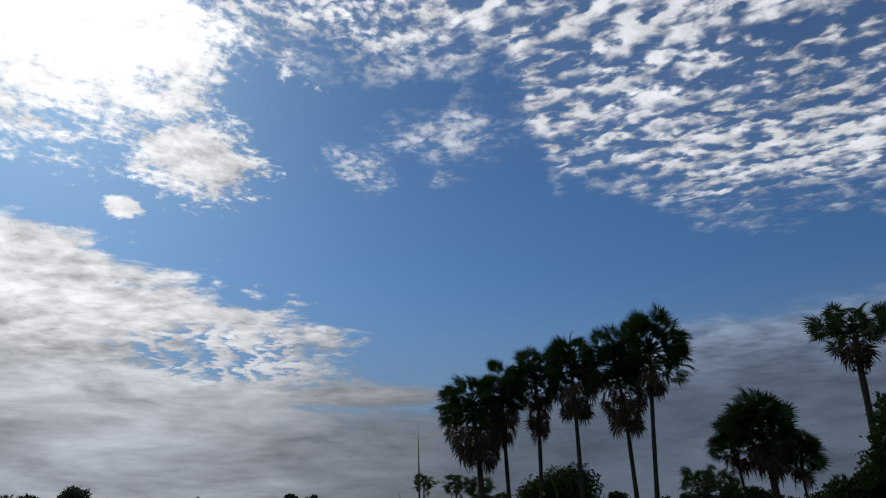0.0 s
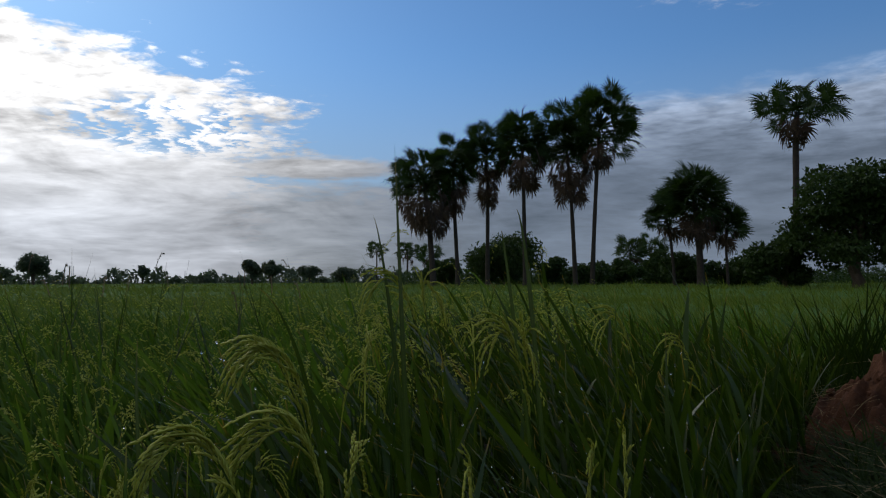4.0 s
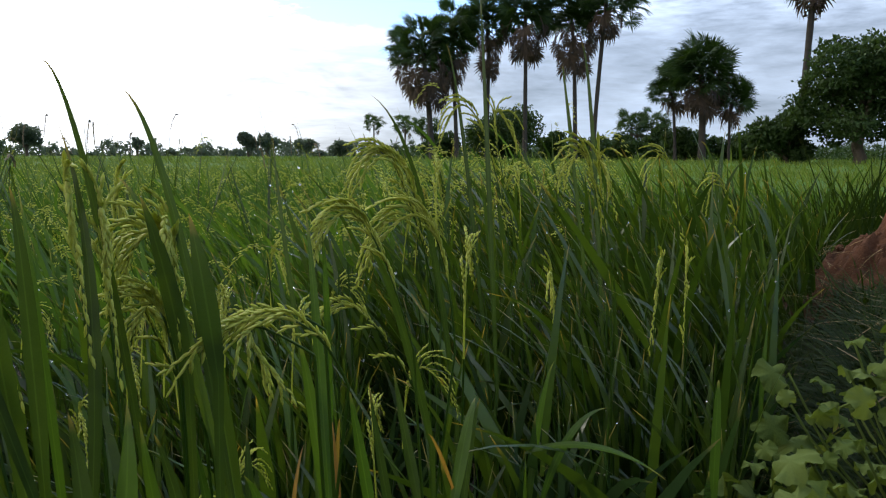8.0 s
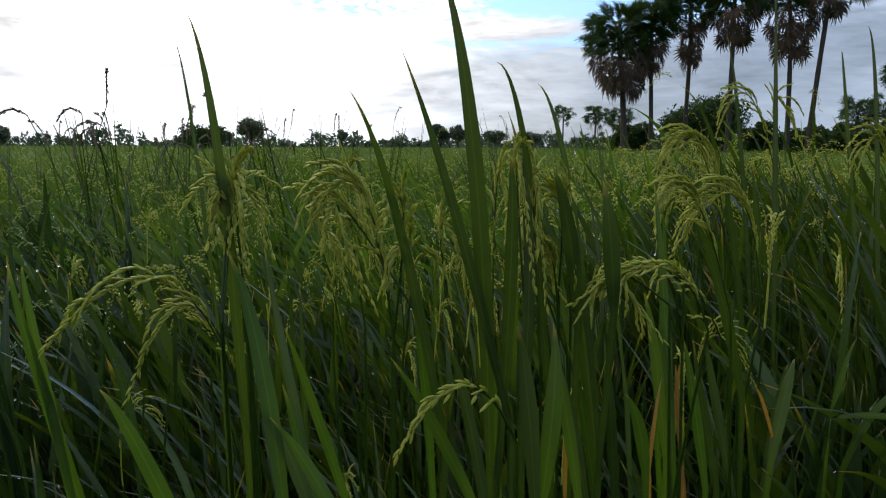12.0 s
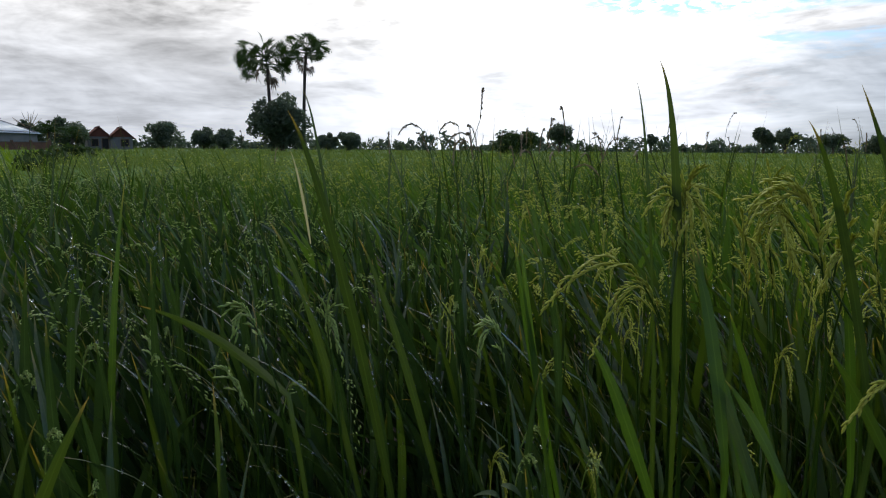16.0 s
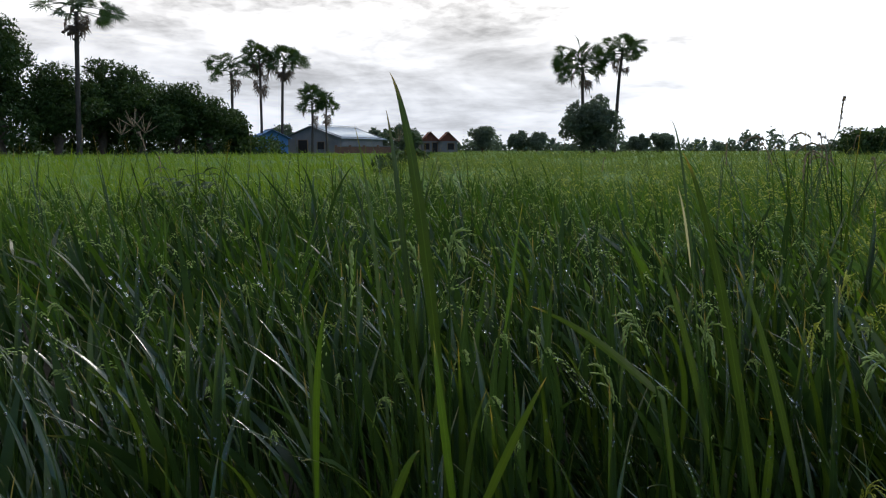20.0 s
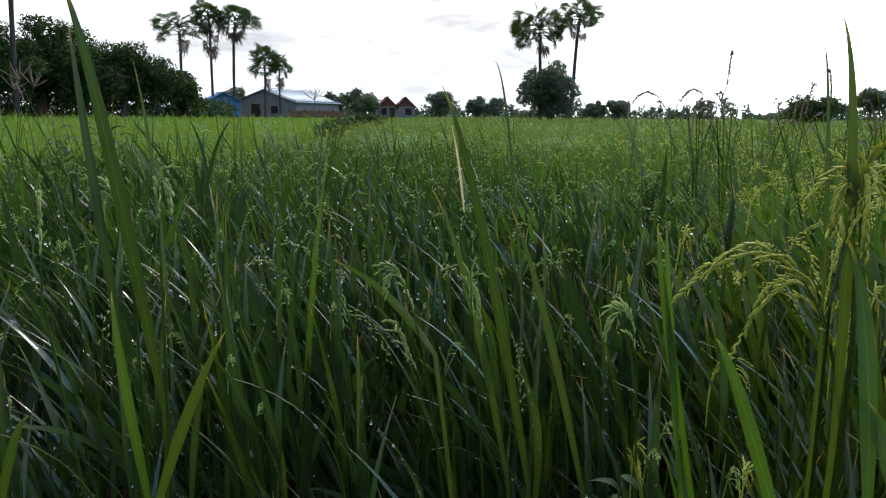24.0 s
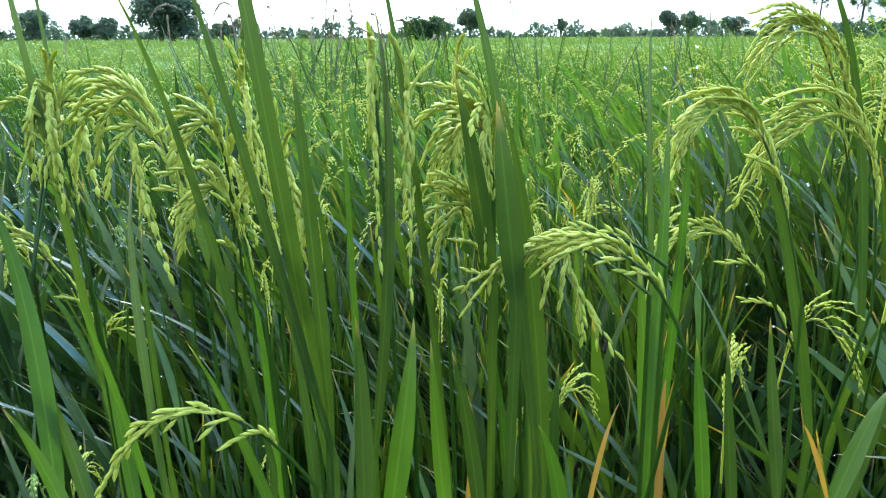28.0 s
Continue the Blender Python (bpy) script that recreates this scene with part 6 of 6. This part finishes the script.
def clear_of_path(x, y):
    """Metres from the line along which the camera goes."""
    a, b = np.array((-0.05, -0.40)), np.array((0.30, 0.30))
    d = b - a
    t = np.clip(((x - a[0]) * d[0] + (y - a[1]) * d[1]) / (d @ d), 0, 1)
    return np.hypot(x - a[0] - d[0] * t, y - a[1] - d[1] * t)


def plant_stand():
    r = np.random.default_rng(77)
    protos = [stand_plant(200 + i, i > 3) for i in range(8)]
    fresh = set(range(8))
    placed = 0
    tries = 0
    while placed < 315 and tries < 7000:
        tries += 1
        az, d = r.uniform(-38, 140), 0.45 + 1.35 * r.random() ** 0.60
        x, y = polar(az, d)
        gap = float(clear_of_path(x, y))
        if gap < 0.34 or not in_field(np.array(x), np.array(y)):
            continue
        h = float(crop_height(np.array(x), np.array(y))) * r.uniform(0.88, 1.06)
        h -= 0.20 * max(0.0, 1 - (gap - 0.34) / 0.55)
        m = pose(x, y, float(land(x, y)), r.uniform(-5, 5), r.uniform(-5, 5), r.uniform(-35, 35))
        i = placed % 4 + (4 if az + r.uniform(-6, 6) > 37 else 0)
        if x > 0.34 * y and az < 0:
            i = 3
        if i in fresh:
            fresh.discard(i)
            ob = protos[i]
            ob.matrix_basis = m
        else:
            ob = copy_thing(protos[i], m)
        k = (h - 0.1) / 0.97
        ob.scale = (k, k, k)
        for row in LEAF_ROWS.get(200 + i, ()):
            if r.random() < 0.6:
                turn = np.array(m)
                BEADS.append(row * k @ turn[:3, :3].T + turn[:3, 3])
        placed += 1


plant_stand()


# ---- rice: the field out to its far edge ----
def sow_field(name, mat, r0, r1, per_m2, leaves, segs, size, widen, az0, az1, seed, label, lift=0.0, keep=None, heads=None, verge=False):
    r = np.random.default_rng(seed)
    area = (r1 * r1 - r0 * r0) * radians(az1 - az0) / 2
    n = int(area * per_m2)
    d = np.sqrt(r.uniform(r0 * r0, r1 * r1, n))
    az = np.radians(r.uniform(az0, az1, n))
    x, y = -np.sin(az) * d, np.cos(az) * d
    ok = np.ones(n, bool) if verge else in_field(x, y)
    if keep is not None:
        ok &= keep(x, y)
    x, y = x[ok], y[ok]
    n = len(x)
    h = crop_height(x, y) * r.uniform(0.86, 1.08, n) * np.where((r.random(n) < 0.07) & (np.hypot(x, y) > 2.7), r.uniform(1.10, 1.40, n), 1.0) + lift - 0.1
    k = n * leaves
    X, Y, H = np.repeat(x, leaves), np.repeat(y, leaves), np.repeat(h, leaves)
    ang = r.uniform(0, 6.28, k)
    spread_ = r.uniform(0.08, 0.55, k)
    gust = 1 + 0.6 * np.sin(X * 2.3 + 1.4 * np.sin(Y * 1.9)) * np.cos(Y * 2.7 - X)
    wx, wy = (-0.10, -0.16) if mat in (RICE_WET, FIELD_DARK) else (-0.36, -0.12)
    way = unit(np.stack([np.cos(ang) * spread_ + wx * gust, np.sin(ang) * spread_ + wy * gust, np.ones(k)], 1))
    start = r.uniform(0.15, 0.72, k)
    base = np.stack([X + r.normal(0, 0.02, k), Y + r.normal(0, 0.02, k), 0.1 + H * start], 1)
    length = np.minimum(size * r.uniform(0.75, 1.3, k), (H * (1.08 - start)) * r.uniform(0.8, 1.15, k))
    side = unit(np.cross(way, unit(r.normal(size=(k, 3)) + (0, 0, 0.4))))
    v, q, a = many_strips(base, way, length, widen * r.uniform(0.7, 1.2, k), r.uniform(0.02, 0.36, k), side, segs)
    tagged(new(name, np_mesh(name, v, q, mat, a)), label, "rice field", kind="stuff")
    if r1 < 4:
        WET.append(v[r.integers(len(v), size=1300 if az1 < 60 else 2400)])
    if heads:
        per, grain, thick, share = heads
        pick = np.repeat(np.arange(n), 1)[r.random(n) < share]
        pick = pick[(clear_of_path(x[pick], y[pick]) > 1.1) & (x[pick] < 0.36 * y[pick] + 0.12 * r.random(len(pick)))]
        m = len(pick)
        ang = r.uniform(0, 6.28, m)
        out = np.stack([np.cos(ang), np.sin(ang), np.zeros(m)], 1)
        root = np.stack([x[pick], y[pick], 0.1 + h[pick] * r.uniform(0.90, 1.0, m)], 1)
        s = np.tile(np.linspace(0, 1, per), m)
        o = np.repeat(out, per, 0)
        c = np.repeat(root, per, 0) + o * (0.10 * s)[:, None] + np.stack([s * 0, s * 0, 0.09 * s - 0.16 * s * s], 1)
        c += r.normal(size=c.shape) * 0.0038
        way = unit(o * 0.8 + np.stack([s * 0, s * 0, 0.5 - 1.5 * s], 1) + r.normal(size=c.shape) * 0.10)
        v, q, a = kernels(c, way, np.full(len(c), grain), np.full(len(c), thick * 1.1))
        tagged(new("rice_heads", np_mesh("rice_heads", v, q, GRAIN_GREEN if mat in (RICE_WET, FIELD_DARK) else GRAIN, a)), "yellow-green rice heads drooping over the crop", "rice heads", kind="stuff")


def young_plot(x, y):
    beyond = (x + 5.0) * -0.48 + (y - 0.9) * -0.88 + 0.35 * np.sin(x * 0.9) + 0.2 * np.sin(x * 2.3)
    return (beyond > 0) & (np.hypot(x, y) > 6.5)


def old_plot(x, y):
    return ~young_plot(x, y)


def near_path(x, y):
    return clear_of_path(x, y) > 0.30


def dark_plot(x, y):
    return old_plot(x, y) & (x < -1.9 * y + 0.4 * np.sin(y * 3.0) + 2.0)


def mixed_plot(x, y):
    return old_plot(x, y) & ~dark_plot(x, y)


def by_the_heap(x, y):
    across, along = bank_offset(x, y)
    return (along > 1.0) & (along < 3.4) & (across > -0.05) & (across < 0.045 * along) & (np.hypot((x - 2.47) / 0.55, (y - 2.46) / 0.66) > 1)


# Lower leaves wear the dark wet-leaf material to stand for shade between stems.
sow_field("rice_undergrowth", RICE_WET, 0.42, 2.0, 190, 5, 5, 0.40, 0.0160, -36, 156, 300, "lower leaves of the close rice stand, darkened in place of deep shade", lift=-0.34, keep=near_path)
sow_field("rice_field", RICE, 0.95, 1.9, 60, 6, 7, 0.44, 0.0165, -44, -3, 328, "dense dark rice crop beside the bank", lift=-0.02, heads=(66, 0.0094, 0.0034, 0.5))
sow_field("rice_field", RICE, 0.95, 1.9, 60, 6, 7, 0.44, 0.0165, -4, 38, 308, "dense green rice crop, leaves bowed and wet", lift=-0.02, heads=(66, 0.0094, 0.0034, 0.5))
sow_field("rice_field", RICE, 1.75, 4.4, 72, 7, 6, 0.44, 0.0165, -48, -7, 331, "dense dark rice crop beside the bank", heads=(44, 0.011, 0.0036, 0.7))
sow_field("rice_field", FIELD, 1.75, 3.6, 78, 7, 6, 0.44, 0.0165, -8, 36, 301, "dense green rice crop, leaves bowed and wet", heads=(44, 0.011, 0.0036, 0.7))
sow_field("rice_field", RICE_WET, 0.95, 1.9, 46, 6, 7, 0.44, 0.0190, 38, 156, 318, "dense dark rice crop, broad wet leaves leaning", lift=-0.02, heads=(40, 0.0094, 0.0031, 0.35))
sow_field("rice_field", RICE_WET, 1.75, 3.6, 38, 7, 6, 0.44, 0.0200, 36, 156, 311, "dense dark rice crop, broad wet leaves leaning", heads=(26, 0.011, 0.0036, 0.5))
sow_field("rice_field", FIELD, 1.9, 3.6, 26, 7, 6, 0.44, 0.0165, 36, 64, 312, "dense green rice crop among darker leaves")
sow_field("rice_field", FIELD_DARK, 1.9, 3.6, 34, 7, 6, 0.44, 0.0165, 58, 156, 313, "dense dark rice crop among broader leaves")
sow_field("rice_verge", RICE, 1.2, 4.0, 70, 6, 6, 0.42, 0.0150, -58, -30, 340, "dark rice hanging over the bank beside the soil heap", lift=-0.10, keep=by_the_heap, verge=True)
sow_field("rice_field", FIELD, 3.6, 8, 60, 7, 3, 0.42, 0.0145, -55, 70, 302, "dense green rice crop", heads=(14, 0.016, 0.0052, 0.65), keep=mixed_plot)
sow_field("rice_field", FIELD_DARK, 3.6, 8, 56, 7, 3, 0.42, 0.0150, 36, 150, 309, "dense dark rice crop with pale young heads", heads=(14, 0.015, 0.0050, 0.75), keep=dark_plot)
sow_field("rice_field", FIELD_FAR_HAZY, 8, 20, 30, 5, 2, 0.45, 0.017, -58, 124, 303, "dense green rice crop", keep=old_plot, heads=(4, 0.035, 0.010, 0.25))
sow_field("rice_field", FIELD_FAR_HAZY, 20, 60, 4.5, 4, 2, 0.50, 0.035, -60, 126, 304, "green rice crop reaching far off", lift=0.02, keep=old_plot)
sow_field("rice_field", FIELD_FAR_HAZY, 60, 160, 0.45, 4, 2, 0.55, 0.09, -62, 128, 305, "green rice crop reaching far off", lift=0.02, keep=old_plot)
sow_field("young_rice_field", FIELD_YOUNG, 6.5, 20, 28, 5, 2, 0.45, 0.016, 58, 126, 306, "bright light green plot of younger rice", keep=young_plot)
sow_field("young_rice_field", FIELD_YOUNG, 20, 64, 5, 4, 2, 0.50, 0.035, 58, 128, 307, "bright light green plot of younger rice", keep=young_plot)


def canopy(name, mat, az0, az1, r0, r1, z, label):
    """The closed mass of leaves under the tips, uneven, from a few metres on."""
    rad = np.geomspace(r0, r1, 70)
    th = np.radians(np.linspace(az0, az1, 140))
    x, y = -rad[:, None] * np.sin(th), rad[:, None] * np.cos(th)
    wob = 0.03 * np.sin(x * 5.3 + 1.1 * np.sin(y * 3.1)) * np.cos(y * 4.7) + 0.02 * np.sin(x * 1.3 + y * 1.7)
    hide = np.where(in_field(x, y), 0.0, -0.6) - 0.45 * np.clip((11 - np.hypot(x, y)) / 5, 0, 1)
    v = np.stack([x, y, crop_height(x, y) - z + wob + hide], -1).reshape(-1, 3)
    n, m = len(rad), len(th)
    i, j = np.meshgrid(np.arange(n - 1), np.arange(m - 1), indexing="ij")
    q = np.stack([i * m + j, i * m + j + 1, (i + 1) * m + j + 1, (i + 1) * m + j], -1).reshape(-1, 4)
    tagged(new(name, np_mesh(name, v, q, mat)), label, "rice field", kind="stuff")


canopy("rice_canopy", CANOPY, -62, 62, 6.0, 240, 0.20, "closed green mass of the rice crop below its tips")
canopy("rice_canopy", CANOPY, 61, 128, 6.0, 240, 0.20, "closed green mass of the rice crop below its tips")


def dew_drops():
    """Small drops on leaves and heads of the near crop."""
    r = np.random.default_rng(91)
    c = np.concatenate(WET + BEADS)
    large = np.arange(len(c)) >= sum(len(w) for w in WET)
    ok = (clear_of_path(c[:, 0], c[:, 1]) > 0.4) & (c[:, 2] > 0.3)
    c, large = c[ok], large[ok]
    c = c - np.array((0, 0, 0.0012))
    s = ((0.0006 + 0.0020 * r.random(len(c)) ** 2.5 + large * 0.0006) * np.clip(clear_of_path(c[:, 0], c[:, 1]) * 1.1, 0.45, 1.3))[:, None]
    ways = np.array(((0, 0, -1.0), (1, 0, 0), (0, 1, 0), (-1, 0, 0), (0, -1, 0), (0, 0, 1)))
    v = (c[:, None] + ways[None] * s[..., None]).reshape(-1, 3)
    f = np.array([(0, 2, 1), (0, 3, 2), (0, 4, 3), (0, 1, 4), (5, 1, 2), (5, 2, 3), (5, 3, 4), (5, 4, 1)])
    q = ((np.arange(len(c)) * 6)[:, None, None] + f).reshape(-1, 3)
    tagged(new("dew_drops", np_mesh("dew_drops", v, q, DEW)), "dew drops hanging on the rice, some white added as glint", "dew", kind="stuff")


dew_drops()
